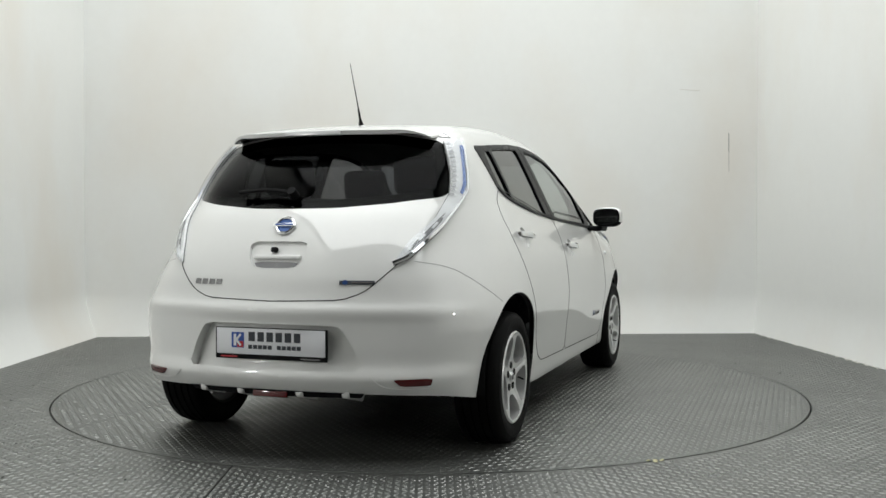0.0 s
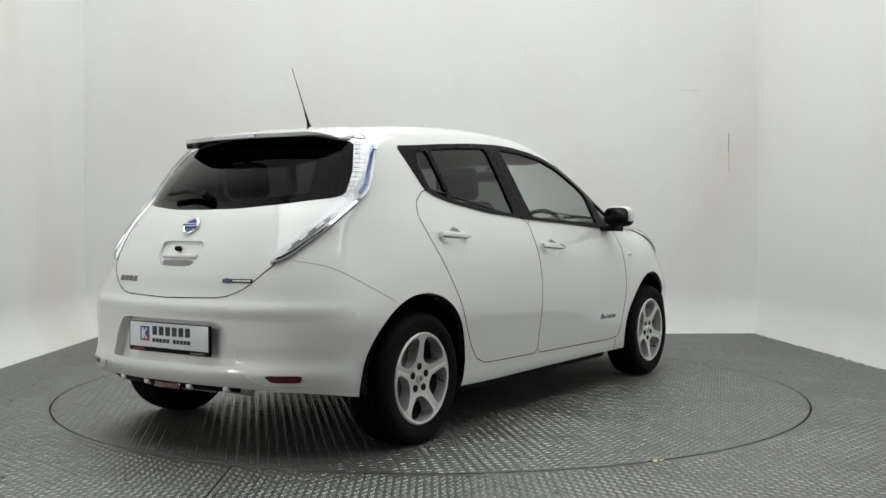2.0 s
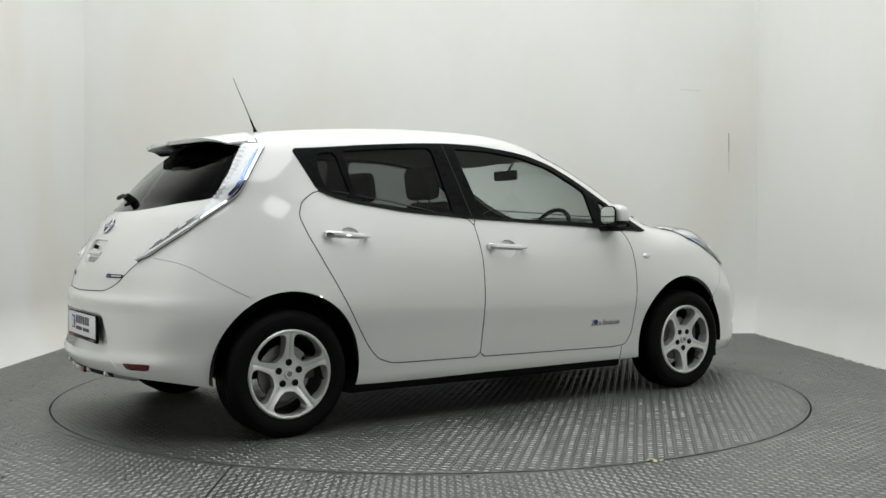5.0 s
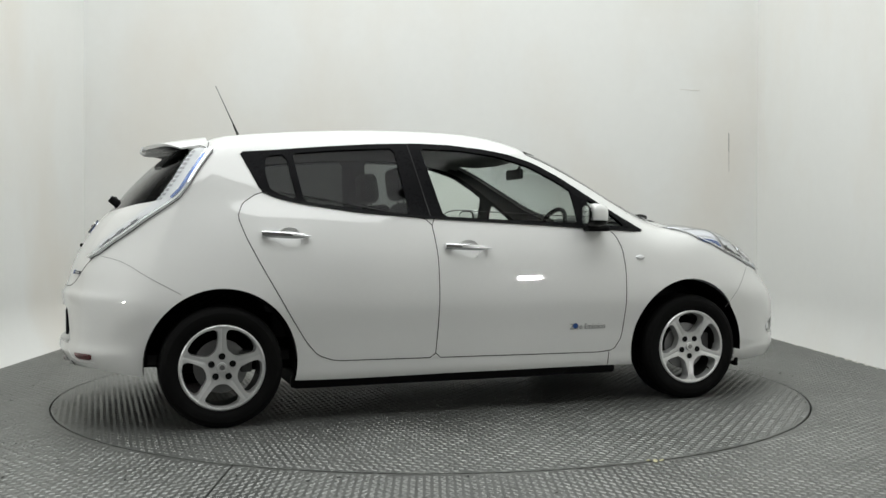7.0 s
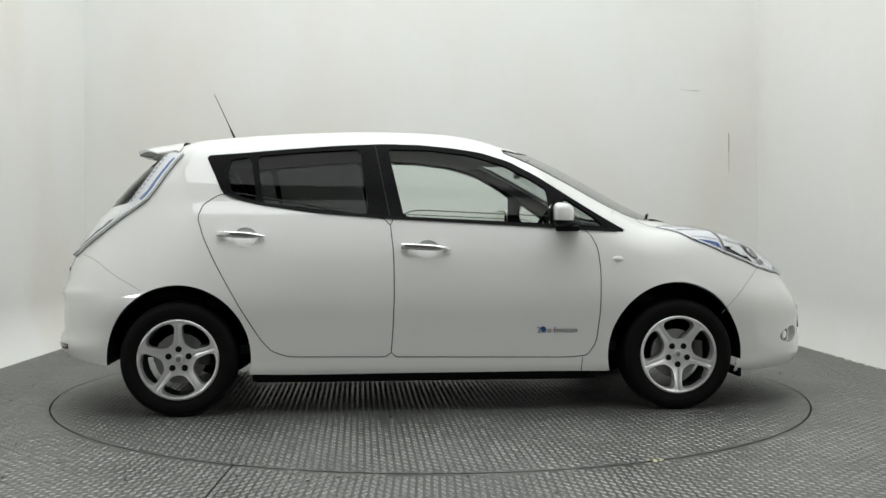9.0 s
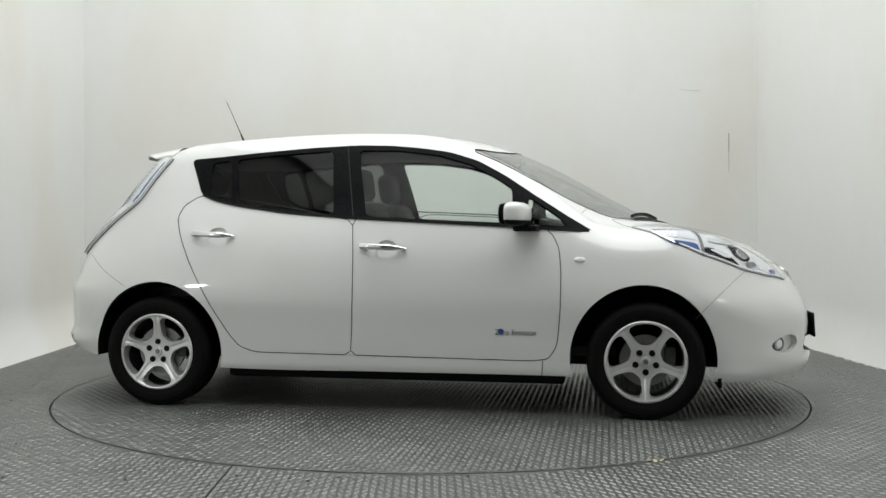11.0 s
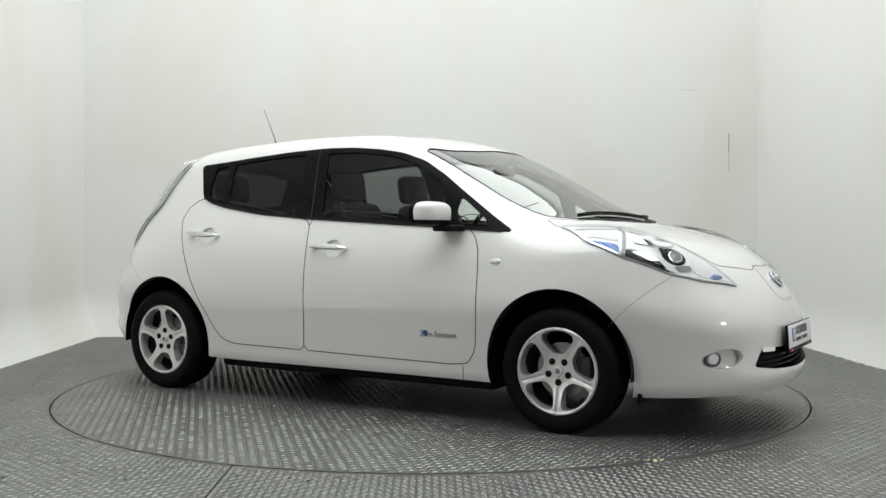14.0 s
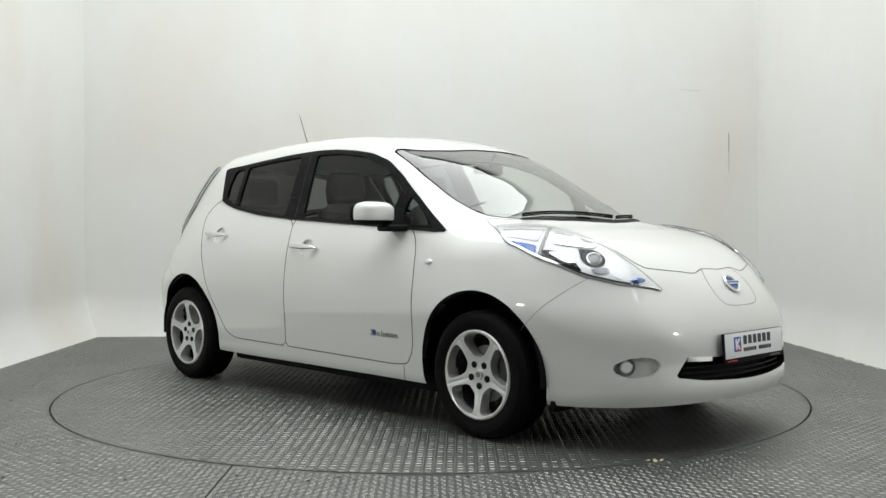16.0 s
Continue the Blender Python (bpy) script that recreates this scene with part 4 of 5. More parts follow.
def build_car():
    car = new("car")
    tagged(car, "white five-door electric hatchback standing on the turntable", "car")
    p, f, panel, names, ends = shell()
    for k, nm in enumerate(names):
        sel = f[panel == k]
        if not len(sel):
            continue
        used, inv = np.unique(sel.ravel(), return_inverse=True)
        skin(nm, p[used], inv.reshape(-1, 4), PAINT, car, "white painted panel" if nm == "body" else "")
    # lining of the cabin and of the panels' backs
    sel = f[panel >= 0]
    mid = p[sel].mean(1)
    sel = sel[(mid[:, 0] > -1.9) & (mid[:, 0] < 1.35) & (mid[:, 2] > 0.34)]
    used, inv = np.unique(sel.ravel(), return_inverse=True)
    q = p[used]
    q = q - 0.028 * slope(*q.T)
    for nm, mat_, test in (("headlining", PALE, lambda z: z > 1.40), ("inner_panel", TRIM, lambda z: z <= 1.40)):
        ff = inv.reshape(-1, 4)
        ff = ff[test(q[ff].mean(1)[:, 2])]
        u2, i2 = np.unique(ff.ravel(), return_inverse=True)
        skin(nm, q[u2], i2.reshape(-1, 4), mat_, car, smooth_form=False)
    # panel gaps
    for nm, view, line, closed, sides in (("door_gap", RIGHT, REAR_DOOR, True, SIDES), ("door_gap", RIGHT, FRONT_DOOR, True, SIDES),
                                          ("hood_gap", ABOVE, HOOD, True, (1,)), ("tailgate_gap", BEHIND, TAILGATE, True, (1,))):
        strip(nm, view, line, 0.003 if nm == "hood_gap" else 0.0045, 0.0008, JOINT, car, closed=closed, sides=sides, drop=0.002)
    strip("bumper_gap", RIGHT, rounded([(-1.915, 0.858), (-1.817, 0.834), (-1.705, 0.758), (-1.549, 0.673)], 2, 0.25, False), 0.002, 0.0008, STEEL, car)
    strip("bumper_gap", FRONT_CORNER, rounded([(0.840, -0.232), (0.732, -0.284), (0.607, -0.353), (0.534, -0.408)], 2, 0.25, False), 0.002, 0.0008, STEEL, car)
    strip("sill_gap", RIGHT, np.array([(0.818, 0.296), (0.812, 0.216)]), 0.004, 0.0008, JOINT, car)
    strip("roof_gap", RIGHT, np.array([(-1.378, 1.452), (-1.392, 1.410)]), 0.004, 0.0008, JOINT, car)
    strip("pillar_gap", RIGHT, np.array([(1.075, 1.135), (1.015, 1.080)]), 0.003, 0.0008, STEEL, car)
    strip("nose_gap", AHEAD, rounded([(-0.128, 0.812), (-0.175, 0.75), (-0.165, 0.66), (-0.10, 0.64), (0.10, 0.64), (0.165, 0.66), (0.175, 0.75), (0.128, 0.812)], 2, 0.25, False), 0.0022, 0.0008, STEEL, car, sides=(1,))
    # side windows
    frame_ = lay("window_frame", RIGHT, DLO, 0.003, GLOSSBLACK, car, "black window surround and pillars", holes=[GLASS_REAR, GLASS_QUARTER, GLASS_FRONT, GLASS_TRI], gap=0.011, depth=0.016)
    for s, ob in zip(SIDES, frame_):
        for line, mat_, nm in ((GLASS_REAR, TINT, "rear_side_window"), (GLASS_QUARTER, TINT, "quarter_window"), (GLASS_FRONT, CLEAR, "front_side_window"), (GLASS_TRI, CLEAR, "corner_window")):
            lay(nm, RIGHT, line, -0.006, mat_, ob, "tinted window glass" if mat_ is TINT else "clear window glass", gap=0.03, sides=(s,))
        strip("pillar_joint", RIGHT, np.array([(-0.309, 1.464), (-0.230, 1.050)]), 0.005, 0.004, JOINT, ob, sides=(s,))
        strip("belt_seal", RIGHT, rounded([(-1.13, 1.192), (-1.056, 1.160), (-0.934, 1.131), (-0.630, 1.087), (-0.233, 1.056), (0.106, 1.038), (0.572, 1.013), (1.02, 0.985)], 1, 0.2, False), 0.014, 0.008, BLACK, ob, sides=(s,), drop=0.006)
    # windscreen and rear window
    lay("windscreen", ABOVE, SCREEN, -0.002, SCREENGLASS, car, "clear curved windscreen", gap=0.03, sides=(1,))
    strip("screen_seal", ABOVE, SCREEN, 0.007, 0.001, BLACK, car, closed=True, sides=(1,), drop=0.004)
    lay("rear_window", BEHIND, REAR_GLASS, -0.002, DARKTINT, car, "dark tinted rear window", gap=0.03, sides=(1,))
    strip("rear_window_band", BEHIND, REAR_GLASS, 0.05, -0.006, GLOSSBLACK, car, closed=True, sides=(1,), drop=0.002, shift=0.018)
    # cowl and wipers
    cowl = lay("cowl", ABOVE, mirrored([(1.470, 0.0), (1.450, -0.15), (1.385, -0.33), (1.29, -0.485), (1.30, -0.51), (1.425, -0.345), (1.488, -0.15), (1.512, 0.0)]), 0.003, BLACK, car, "black plastic cowl under the windscreen", gap=0.012, sides=(1,))[0]
    for pts in ([(1.28, -0.47), (1.36, -0.22), (1.43, 0.08)], [(1.44, 0.10), (1.37, 0.33), (1.24, 0.52)]):
        q = ABOVE.on(dense(np.array(pts), 0.03, False), 0.016)
        w_ = part("wiper", tube(q, 0.0055, 6), BLACK, car, "black windscreen wiper")
        part("wiper_blade", tube(q - [0, 0, 0.010], 0.005, 6), BLACK, w_)
    q = BEHIND.on(dense(np.array([(-0.02, 1.14), (-0.16, 1.155), (-0.30, 1.145)]), 0.03, False), 0.03)
    w_ = part("rear_wiper", tube(q, 0.011, 6), BLACK, car, "black rear wiper")
    part("wiper_pivot", disc(0.024, 0.020, 0.05, 16), BLACK, w_, at=facing(BEHIND, (-0.02, 1.14), 0.02))
    # recesses
    recess("plate_recess", BEHIND, PLATE_RECESS, 0.045, PAINT, car, (1,), "white recess for the plate")
    recess("handle_recess", BEHIND, HATCH_RECESS, 0.012, PAINT, car, (1,))
    part("tailgate_pull", block(0.225, 0.020, 0.018, bevel=0.006), PAINT, car, at=facing(BEHIND, (0.0, 0.876), -0.006))
    # grey sheet laid in the recess as the shade below the pull
    lay("pull_shade", BEHIND, rounded([(-0.115, 0.858), (0.105, 0.858), (0.085, 0.832), (-0.095, 0.832)], 1, 0.2), -0.0105, GREYLENS, car, gap=0.01, sides=(1,))
    part("rear_camera", block(0.03, 0.02, 0.02, bevel=0.004), BLACK, car, "small black rear camera", at=facing(BEHIND, (-0.02, 0.905), 0.0))
    recess("handle_cup", RIGHT, CUP_R, 0.014, PAINT, car)
    recess("handle_cup", RIGHT, CUP_F, 0.014, PAINT, car)
    # front openings
    lay("grille_back", AHEAD, GRILLE * [0.99, 1], -0.09, BLACK, car, gap=0.02, sides=(1,))
    part("grille_wall", finish(rim(bmesh.new(), AHEAD, GRILLE, 0.001, -0.10)), BLACK, car)
    for z in (0.335, 0.358, 0.381):
        strip("grille_slat", AHEAD, np.array([(-0.44, z), (0.44, z)]), 0.008, -0.03, BLACK, car, "black grille slat", sides=(1,), drop=0.03)
    strip("grille_trim", AHEAD, np.array([(-0.435, 0.420), (-0.26, 0.412), (0.26, 0.412), (0.435, 0.420)]), 0.020, 0.004, CHROME, car, "satin chrome strip over the grille", sides=(1,), drop=0.02)
    recess("fog_recess", AHEAD, FOG_RECESS, 0.035, PAINT, car)
    m = facing(AHEAD, (-0.655, 0.388), -0.015)
    bm = lathe([(0.0, 0.012), (0.022, 0.010), (0.030, 0.0), (0.037, 0.006), (0.039, -0.01)], 28)
    bm.transform(m)
    both("fog_lamp", bm, SILVER, car, "round chrome fog lamp")
    bm = lathe([(0.030, 0.001), (0.033, 0.008), (0.038, 0.007), (0.040, -0.01)], 28)
    bm.transform(m)
    both("fog_lamp_ring", bm, STEEL, car, "dull steel fog lamp ring")
    # rear reflectors, fog lamp and diffuser
    lay("rear_reflector", BEHIND, rounded([(0.545, 0.374), (0.690, 0.376), (0.681, 0.346), (0.572, 0.346)], 1, 0.12), 0.004, REDLENS, car, "red bumper reflector", gap=0.01, depth=0.006)
    strip("reflector_pocket", BEHIND, rounded([(0.455, 0.378), (0.50, 0.340), (0.56, 0.330), (0.690, 0.332)], 1, 0.2, False), 0.006, 0.004, PAINT, car)
    df = lay("diffuser", BEHIND, across([(0.0, 0.288), (0.40, 0.290), (0.42, 0.312), (0.0, 0.318)]), 0.002, BLACK, car, "black diffuser panel in the bumper", gap=0.012, sides=(1,))[0]
    for y in (-0.34, -0.14, 0.14, 0.34):
        q = BEHIND.on(np.array([(-y, 0.315)]), 0.0)[0]
        bm = block(0.17, 0.060, 0.060, bevel=0.010)
        for v in bm.verts:
            v.co.y *= 0.45 + 0.55 * (v.co.z + 0.03) / 0.06
        part("fin", bm, PAINT, df, "white diffuser fin", at=pose(q[0] + 0.085, y, 0.300, 0, 14))
    part("rear_fog_lamp", block(0.02, 0.165, 0.038, bevel=0.005), REDLENS, df, "red rear fog lamp", at=pose(-2.100, -0.005, 0.300, 0, 14))
    # lamps, mirrors, handles, spoiler, aerial
    tail_lamps(car)
    head_lamps(car)
    wing_mirror(car)
    door_handle(car, -1.150, -0.900, 0.970, 0.957)
    door_handle(car, -0.174, 0.086, 0.903, 0.890)
    rear_spoiler(car)
    part("aerial_base", disc(0.016, 0.006, 0.035, 16, pose(-1.155, 0, 1.540, 0, -20)), BLACK, car)
    ae = part("aerial", tube([(-1.155, 0, 1.545), (-1.185, 0, 1.612), (-1.282, 0, 1.822)], 0.0045, 8, taper=0.35), BLACK, car, "thin black roof aerial")
    part("aerial_sleeve", tube([(-1.157, 0, 1.548), (-1.183, 0, 1.605)], 0.0065, 8, taper=0.8), BLACK, ae)
    # badges, lettering and plates
    round_badge(car, facing(BEHIND, (0.0, 1.006), 0.003), 0.046)
    round_badge(car, facing(AHEAD, (0.0, 0.735), 0.003), 0.050)
    for k in range(4):
        part("tailgate_letter_bar", block(0.030, 0.024, 0.004, bevel=0.001), STEEL, car, at=facing(BEHIND, (-0.39 + 0.04 * k, 0.765), 0.002))
    eb = part("electric_badge", block(0.150, 0.017, 0.005, bevel=0.001), INK, car, "dark badge strip with bright print", at=facing(BEHIND, (0.378, 0.770), 0.002))
    part("badge_dot", disc(0.011, 0.011, 0.006, 16), BLUE, eb, at=pose(-0.05, 0, 0.002))
    part("badge_line", block(0.090, 0.005, 0.002), CHROME, eb, at=pose(0.022, 0.0, 0.003))
    m = facing(RIGHT, (0.675, 0.446), 0.0015)
    lettering("Zero Emission", 0.044, 0.001, STEEL, car, m, 0.86)
    part("badge_dot", disc(0.015, 0.015, 0.003, 20), BLUE, car, "round blue badge", at=facing(RIGHT, (0.597, 0.452), 0.0015))
    bm = lathe([(0.0, 0.012), (0.010, 0.010), (0.016, 0.0)], 16)
    bm.transform(facing(RIGHT, (1.012, 0.833), 0.001) @ Matrix.Diagonal((1.9, 0.9, 1, 1)))
    both("side_repeater", bm, SILVER, car, "small clear side repeater")
    number_board(car, pose(-2.089, 0.0, 0.505, 90, 0, -90))
    number_board(car, pose(2.298, 0.0, 0.457, 90, 0, 90) @ pose(0, 0, 0, -4))
    part("plate_bracket", block(0.05, 0.42, 0.05, bevel=0.008), BLACK, car, at=pose(2.265, 0, 0.42))
    cabin(car)
    underside(car)
    for x in (-1.352, 1.352):
        for s in (-1, 1):
            wheel(car, x, s, 90 if x < 0 else 54)
    return car


# ---- the studio ----
FOOT = [(-3.04, -7.2), (-3.09, 2.91), (3.08, 3.17), (3.60, -7.2)]
HEAD = [(-3.17, -7.2), (-3.24, 3.04), (3.13, 3.26), (3.70, -7.2)]
COVE, HIGH = 0.42, 6.2


def wall(name, a, b, label):
    """A wall between two corners: a hollow cove at its foot, then upright, 0.12 m thick."""
    out = Vector((HEAD[b][1] - HEAD[a][1], HEAD[a][0] - HEAD[b][0], 0)).normalized() * -0.12
    rows = []
    heights = [COVE * k / 12 for k in range(13)] + [0.9, 1.6, 2.4, 3.2, 4.0, 5.0, HIGH]
    for z in heights:
        k = 1 - (1 - min(z / COVE, 1)) ** 2
        rows.append([Vector((FOOT[i][0] + (HEAD[i][0] - FOOT[i][0]) * k, FOOT[i][1] + (HEAD[i][1] - FOOT[i][1]) * k, z)) for i in (a, b)])
    bm = bmesh.new()
    inner = [[bm.verts.new(v) for v in r] for r in rows]
    low, top = [bm.verts.new(rows[-1][i] + out - Vector((0, 0, HIGH))) for i in (0, 1)], [bm.verts.new(rows[-1][i] + out) for i in (0, 1)]
    for r0, r1 in zip(inner, inner[1:]):
        bm.faces.new((r0[0], r0[1], r1[1], r1[0]))
    bm.faces.new((inner[-1][0], inner[-1][1], top[1], top[0]))
    bm.faces.new((top[0], top[1], low[1], low[0]))
    bm.faces.new((low[0], low[1], inner[0][1], inner[0][0]))
    bmesh.ops.recalc_face_normals(bm, faces=bm.faces)
    for f in bm.faces:
        f.smooth = f.calc_center_median().z < 1.0 and len(f.verts) == 4 and f.calc_area() < 2.0
    ob = part(name, bm, WALL)
    return tagged(ob, label, "wall", kind="structure")


def lozenges(name, keep, lo, hi, pitch, turn, parent, label):
    """Rows of raised lozenges, each second one turned a quarter, pressed into plate."""
    c, s = math.cos(math.radians(turn)), math.sin(math.radians(turn))
    r = max(abs(v) for v in (*lo, *hi)) * 1.5
    n = int(2 * r / pitch)
    I, J = np.meshgrid(np.arange(n), np.arange(n), indexing="ij")
    gx, gy = (-r + pitch * (I + 0.5)), (-r + pitch * (J + 0.5))
    x, y = c * gx - s * gy, s * gx + c * gy
    ok = (x > lo[0]) & (x < hi[0]) & (y > lo[1]) & (y < hi[1]) & keep(x, y)
    x, y, odd = x[ok], y[ok], ((I + J) % 2)[ok]
    a = math.radians(turn) + np.where(odd == 1, math.pi / 4, -math.pi / 4)
    ca, sa = np.cos(a), np.sin(a)
    L, W, H = 0.0165, 0.0060, 0.0036
    rnd = np.random.RandomState(3)
    h = H * (0.55 + 0.45 * rnd.rand(len(x)))
    pts = []
    for u, v, w in ((-L, 0, 0), (-L * 0.45, -W, 0), (L * 0.45, -W, 0), (L, 0, 0), (L * 0.45, W, 0), (-L * 0.45, W, 0), (-L * 0.5, 0, 1), (L * 0.5, 0, 1)):
        pts.append(np.stack([x + ca * u - sa * v, y + sa * u + ca * v, w * h + 0.0002 * (w == 0)], -1))
    V = np.stack(pts, 1).reshape(-1, 3)
    k = np.arange(len(x))[:, None] * 8
    quads = np.concatenate([k + np.array([[1, 2, 7, 6]]), k + np.array([[4, 5, 6, 7]])])
    tris = np.concatenate([k + np.array([[0, 1, 6]]), k + np.array([[5, 0, 6]]), k + np.array([[2, 3, 7]]), k + np.array([[3, 4, 7]])])
    me = bpy.data.meshes.new(name)
    me.from_pydata(V.tolist(), [], quads.tolist() + tris.tolist())
    me.materials.append(LOZENGE)
    ob = new(name, me)
    ob.parent = parent
    return tagged(ob, label, kind="stuff")


def plate_sheet(name, outline, holes, gap, thick, parent, label=""):
    uv, f = grid_fill(np.asarray(outline, float), holes, gap)
    bm = bmesh.new()
    vs = [bm.verts.new((u, v, 0)) for u, v in uv]
    for q in f:
        if len(set(q)) == 4:
            bm.faces.new([vs[i] for i in q])
    ob = part(name, bm, PLATE, parent, label)
    bm = bmesh.new()
    for line in [np.asarray(outline, float), *holes]:
        line = dense(line, 0.05)
        a, b = [bm.verts.new((u, v, 0)) for u, v in line], [bm.verts.new((u, v, -thick)) for u, v in line]
        for i in range(len(line)):
            j = (i + 1) % len(line)
            bm.faces.new((a[i], a[j], b[j], b[i]))
    part("edge", finish(bm, False), PLATE, ob)
    return ob


def studio():
    wall("wall_west", 0, 1, "white painted studio wall with a cove at its foot")
    wall("wall_north", 1, 2, "white painted back wall, smudged, with a scratch")
    wall("wall_east", 2, 3, "white painted studio wall with chipped foot")
    # unseen screen added behind the camera to darken reflections and fill on the car
    w = part("dark_end_screen", block(7.2, 0.12, HIGH, pose(0.25, -7.26, HIGH / 2)), DARK_END)
    tagged(w, "unseen dark screen standing in for the studio's dark open end", "curtain", kind="structure")
    c = part("ceiling", block(7.4, 10.8, 0.12, pose(0.25, -1.95, HIGH + 0.06)), DARKCEIL)
    tagged(c, "dark unlit studio ceiling", "ceiling", kind="structure")
    # floor: dark bed, then plates with seams round the turntable
    bed = part("floor", block(7.4, 10.8, 0.05, pose(0.25, -1.95, -0.065)), JOINT)
    tagged(bed, "grey worn steel tread plate floor", "floor", kind="structure")
    circle = ellipse(0, 0, TABLE_R + 0.006, TABLE_R + 0.006, 240)
    g = 0.0025
    for box in (((-3.25, -0.84), (-7.2, -0.3)), ((-0.84, 1.03), (-7.2, -0.3)), ((1.03, 2.27), (-7.2, -0.3)), ((2.27, 3.75), (-7.2, -0.3)),
                ((-3.25, 2.69), (-0.3, 3.25)), ((2.69, 3.75), (-0.3, 3.25))):
        (x0, x1), (y0, y1) = box
        line = np.array([(x0 + g, y0 + g), (x1 - g, y0 + g), (x1 - g, y1 - g), (x0 + g, y1 - g)])
        near = dense(line, 0.02)
        out = np.hypot(near[:, 0], near[:, 1]) > TABLE_R + 0.006
        if out.all():
            plate_sheet("floor_plate", line, [], 0.25, 0.02, bed, "grey steel floor plate")
        else:
            # the part of the box outside the circle
            plate_sheet("floor_plate", outside_circle(line, TABLE_R + 0.006), [], 0.03, 0.02, bed, "grey steel floor plate")
    lozenges("tread", lambda x, y: np.hypot(x, y) > TABLE_R + 0.025, (-3.06, -2.9), (3.3, 3.14), 0.0300, 0, bed, "raised tread lozenges on the floor plates")
    back = bpy.data.objects["wall_north"]
    part("scratch", block(0.006, 0.006, 0.17, pose(2.85, 3.249, 1.83)), GREYMARK, back, "thin dark vertical scratch")
    part("scratch", block(0.0025, 0.005, 0.20, pose(2.852, 3.249, 1.65)), GREYMARK, back)
    part("scuff", block(0.27, 0.004, 0.006, pose(2.43, 3.236, 2.33, 0, 2.4)), SCUFF, back, "faint horizontal scuff")
    chips()


def outside_circle(line, r):
    """Cuts a circle about the origin out of a box that it overlaps at one edge or corner."""
    pts = dense(line, 0.02)
    rad = np.hypot(pts[:, 0], pts[:, 1])
    out = rad >= r
    n = len(pts)
    start = next(i for i in range(n) if out[i] and not out[i - 1])
    order = [(start + k) % n for k in range(n)]
    path = [pts[i] for i in order if out[i]]
    a0, a1 = math.atan2(path[-1][1], path[-1][0]), math.atan2(path[0][1], path[0][0])
    d = (a1 - a0 + math.pi) % (2 * math.pi) - math.pi
    lo, hi = line.min(0), line.max(0)
    half = a0 + d / 2
    if not (lo[0] < r * math.cos(half) < hi[0] and lo[1] < r * math.sin(half) < hi[1]):
        d -= math.copysign(2 * math.pi, d)
    k = max(8, int(abs(d) * r / 0.03))
    arc = [(r * math.cos(a0 + d * i / k), r * math.sin(a0 + d * i / k)) for i in range(k + 1)]
    return np.array([tuple(p) for p in path] + arc)


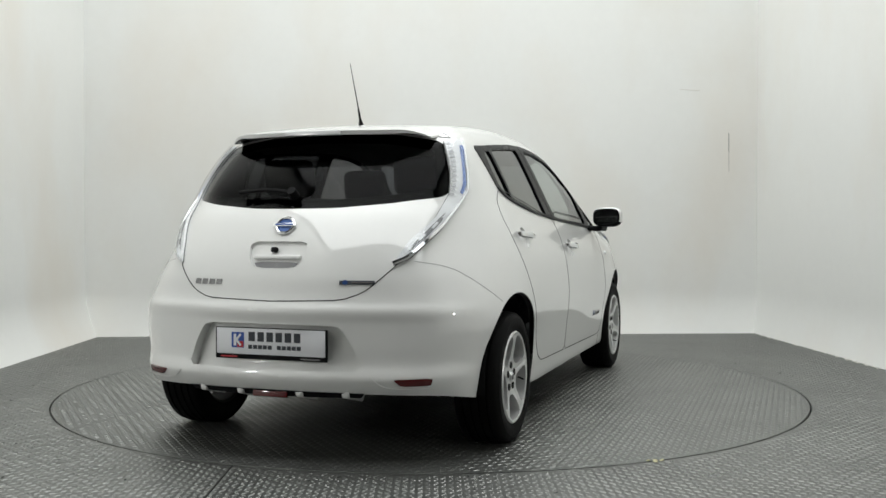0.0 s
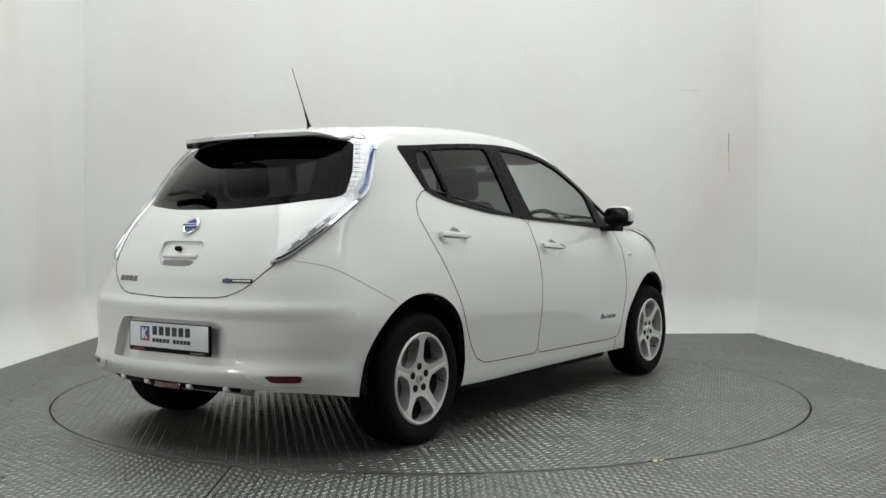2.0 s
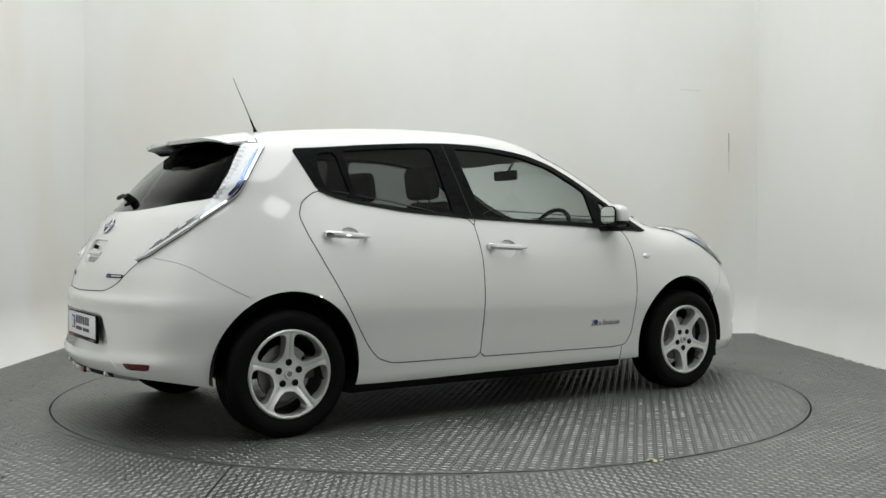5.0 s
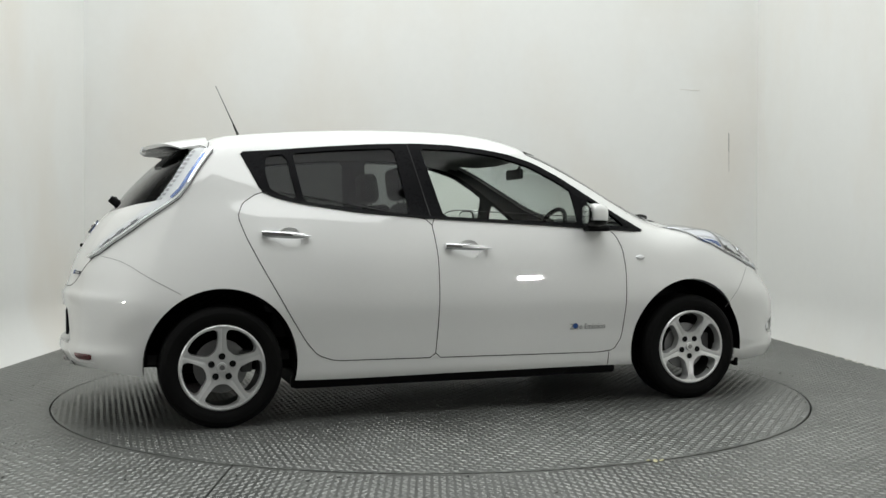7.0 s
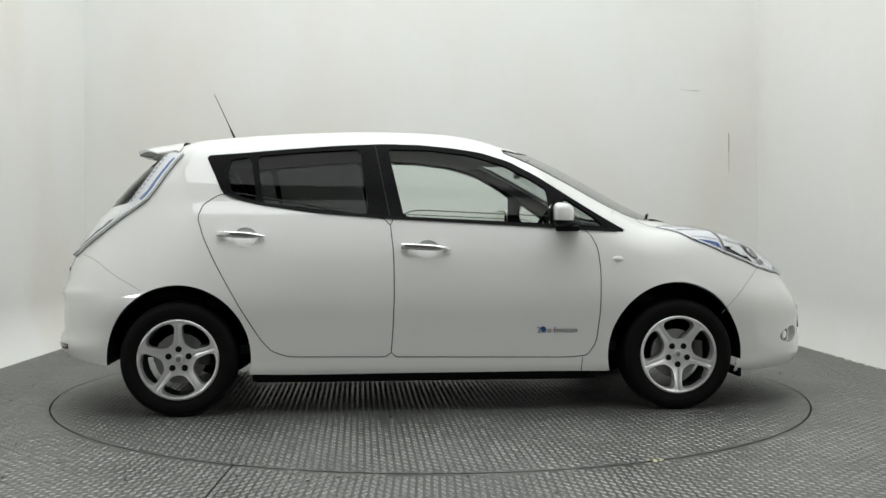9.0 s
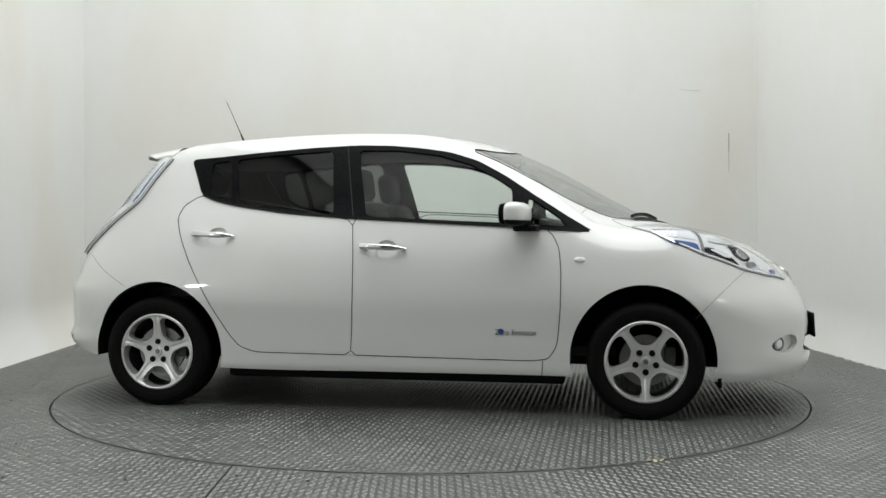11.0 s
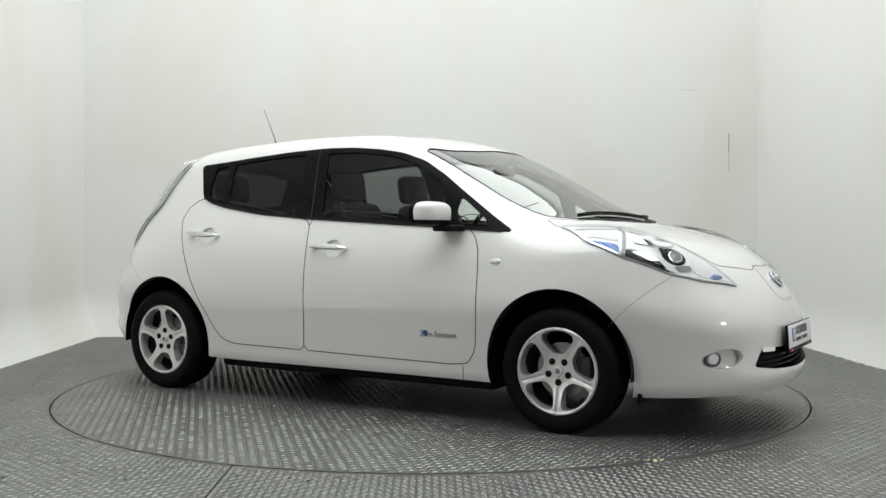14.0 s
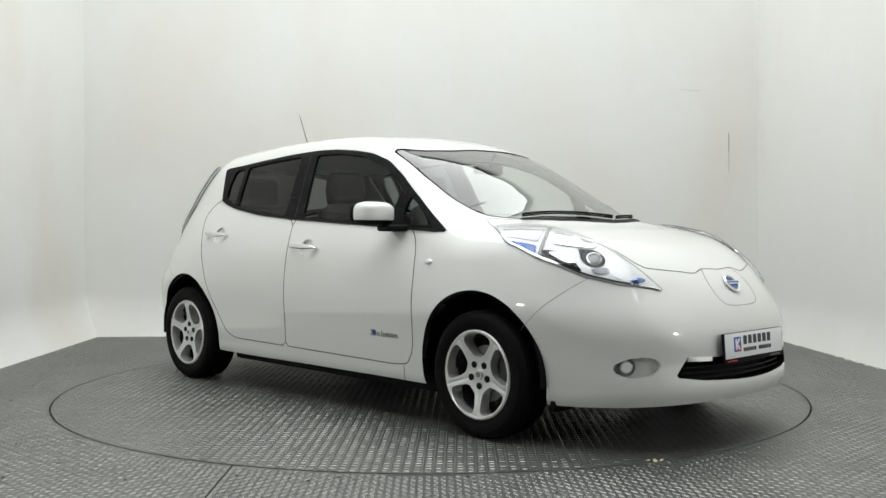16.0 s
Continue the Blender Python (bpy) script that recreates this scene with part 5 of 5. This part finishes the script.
def chips():
    """Flakes of paint and grit along the foot of the wall and on the plates."""
    rnd = random.Random(5)
    bm = bmesh.new()
    for k in range(46):
        t = rnd.random()
        x = 3.08 + (3.21 - 3.08) * t * 1.15 - 0.012 - 0.03 * rnd.random() ** 2
        y = 3.17 - 2.48 * t * 1.15
        m = pose(x, y, 0.004, 0, 0, rnd.uniform(0, 180)) @ Matrix.Diagonal((rnd.uniform(0.006, 0.02), rnd.uniform(0.004, 0.010), 0.004, 1))
        bmesh.ops.create_icosphere(bm, subdivisions=1, radius=1, matrix=m)
    tagged(part("paint_flakes", bm, SCUFF), "flakes of fallen wall paint along the wall foot", "debris", kind="stuff")
    bm = bmesh.new()
    for k in range(60):
        a, r = rnd.uniform(0, 6.28), rnd.uniform(2.3, 3.0)
        x, y = r * math.cos(a), r * math.sin(a)
        if abs(x) > 2.95 or y > 2.85:
            continue
        m = pose(x, y, 0.003, 0, 0, rnd.uniform(0, 180)) @ Matrix.Diagonal((rnd.uniform(0.004, 0.013), rnd.uniform(0.003, 0.007), 0.002, 1))
        bmesh.ops.create_icosphere(bm, subdivisions=1, radius=1, matrix=m)
    tagged(part("grit", bm, JOINT), "dark specks of grit on the floor", "debris", kind="stuff")
    bm = bmesh.new()
    for dx, dy, s in ((0, 0, 0.028), (0.03, 0.012, 0.018), (-0.028, 0.008, 0.014)):
        bmesh.ops.create_icosphere(bm, subdivisions=2, radius=1, matrix=pose(0.955 + dx, -2.045 + dy, 0.004, 0, 0, 30 * s * 100) @ Matrix.Diagonal((s, s * 0.4, 0.004, 1)))
    tagged(part("leaf_scrap", bm, SCRAP), "pale yellow scrap lying at the turntable's edge", "debris")


SCRAP = material("pale_scrap", (0.5, 0.47, 0.30), 0.8, vary=0.2, scale=40)


def turntable():
    t = new("turntable")
    tagged(t, "round grey steel tread plate turntable set in the floor", "turntable")
    R, g = TABLE_R - 0.003, 0.0008
    cuts = [-R, -1.22, 0.0, 1.22, R]
    for y0, y1 in zip(cuts, cuts[1:]):
        y0, y1 = y0 + g, y1 - g
        def x_at(y):
            return math.sqrt(max(R * R - y * y, 0))
        n = 60
        a0, a1 = math.asin(max(-1, y0 / R)), math.asin(min(1, y1 / R))
        right = [(R * math.cos(a0 + (a1 - a0) * k / n), R * math.sin(a0 + (a1 - a0) * k / n)) for k in range(n + 1)]
        left = [(-x, y) for x, y in reversed(right)]
        plate_sheet("turntable_plate", np.array(right + left), [], 0.04, 0.02, t, "round-edged grey steel plate")
    lozenges("tread", lambda x, y: (np.hypot(x, y) < R - 0.015) & (np.abs(np.abs(y) - 1.22) > 0.004) & (np.abs(y) > 0.004), (-R, -R), (R, R), 0.0315, 0, t, "raised tread lozenges on the turntable")
    bm = lathe([(R - 0.010, 0.0006), (R - 0.008, 0.0016), (R - 0.001, 0.0016), (R, 0.0)], 200)
    part("rim_strip", bm, PLATE, t, "worn steel edge strip")
    return t


studio()
table = turntable()
car = build_car()


def motions():
    walk(table, [(t, pose(0, 0, 0, 0, 0, a)) for t, a in TURN])
    walk(car, [(t, pose(0, 0, 0, 0, 0, a) @ pose(CAR_AT[0], CAR_AT[1], 0.0)) for t, a in TURN])


motions()
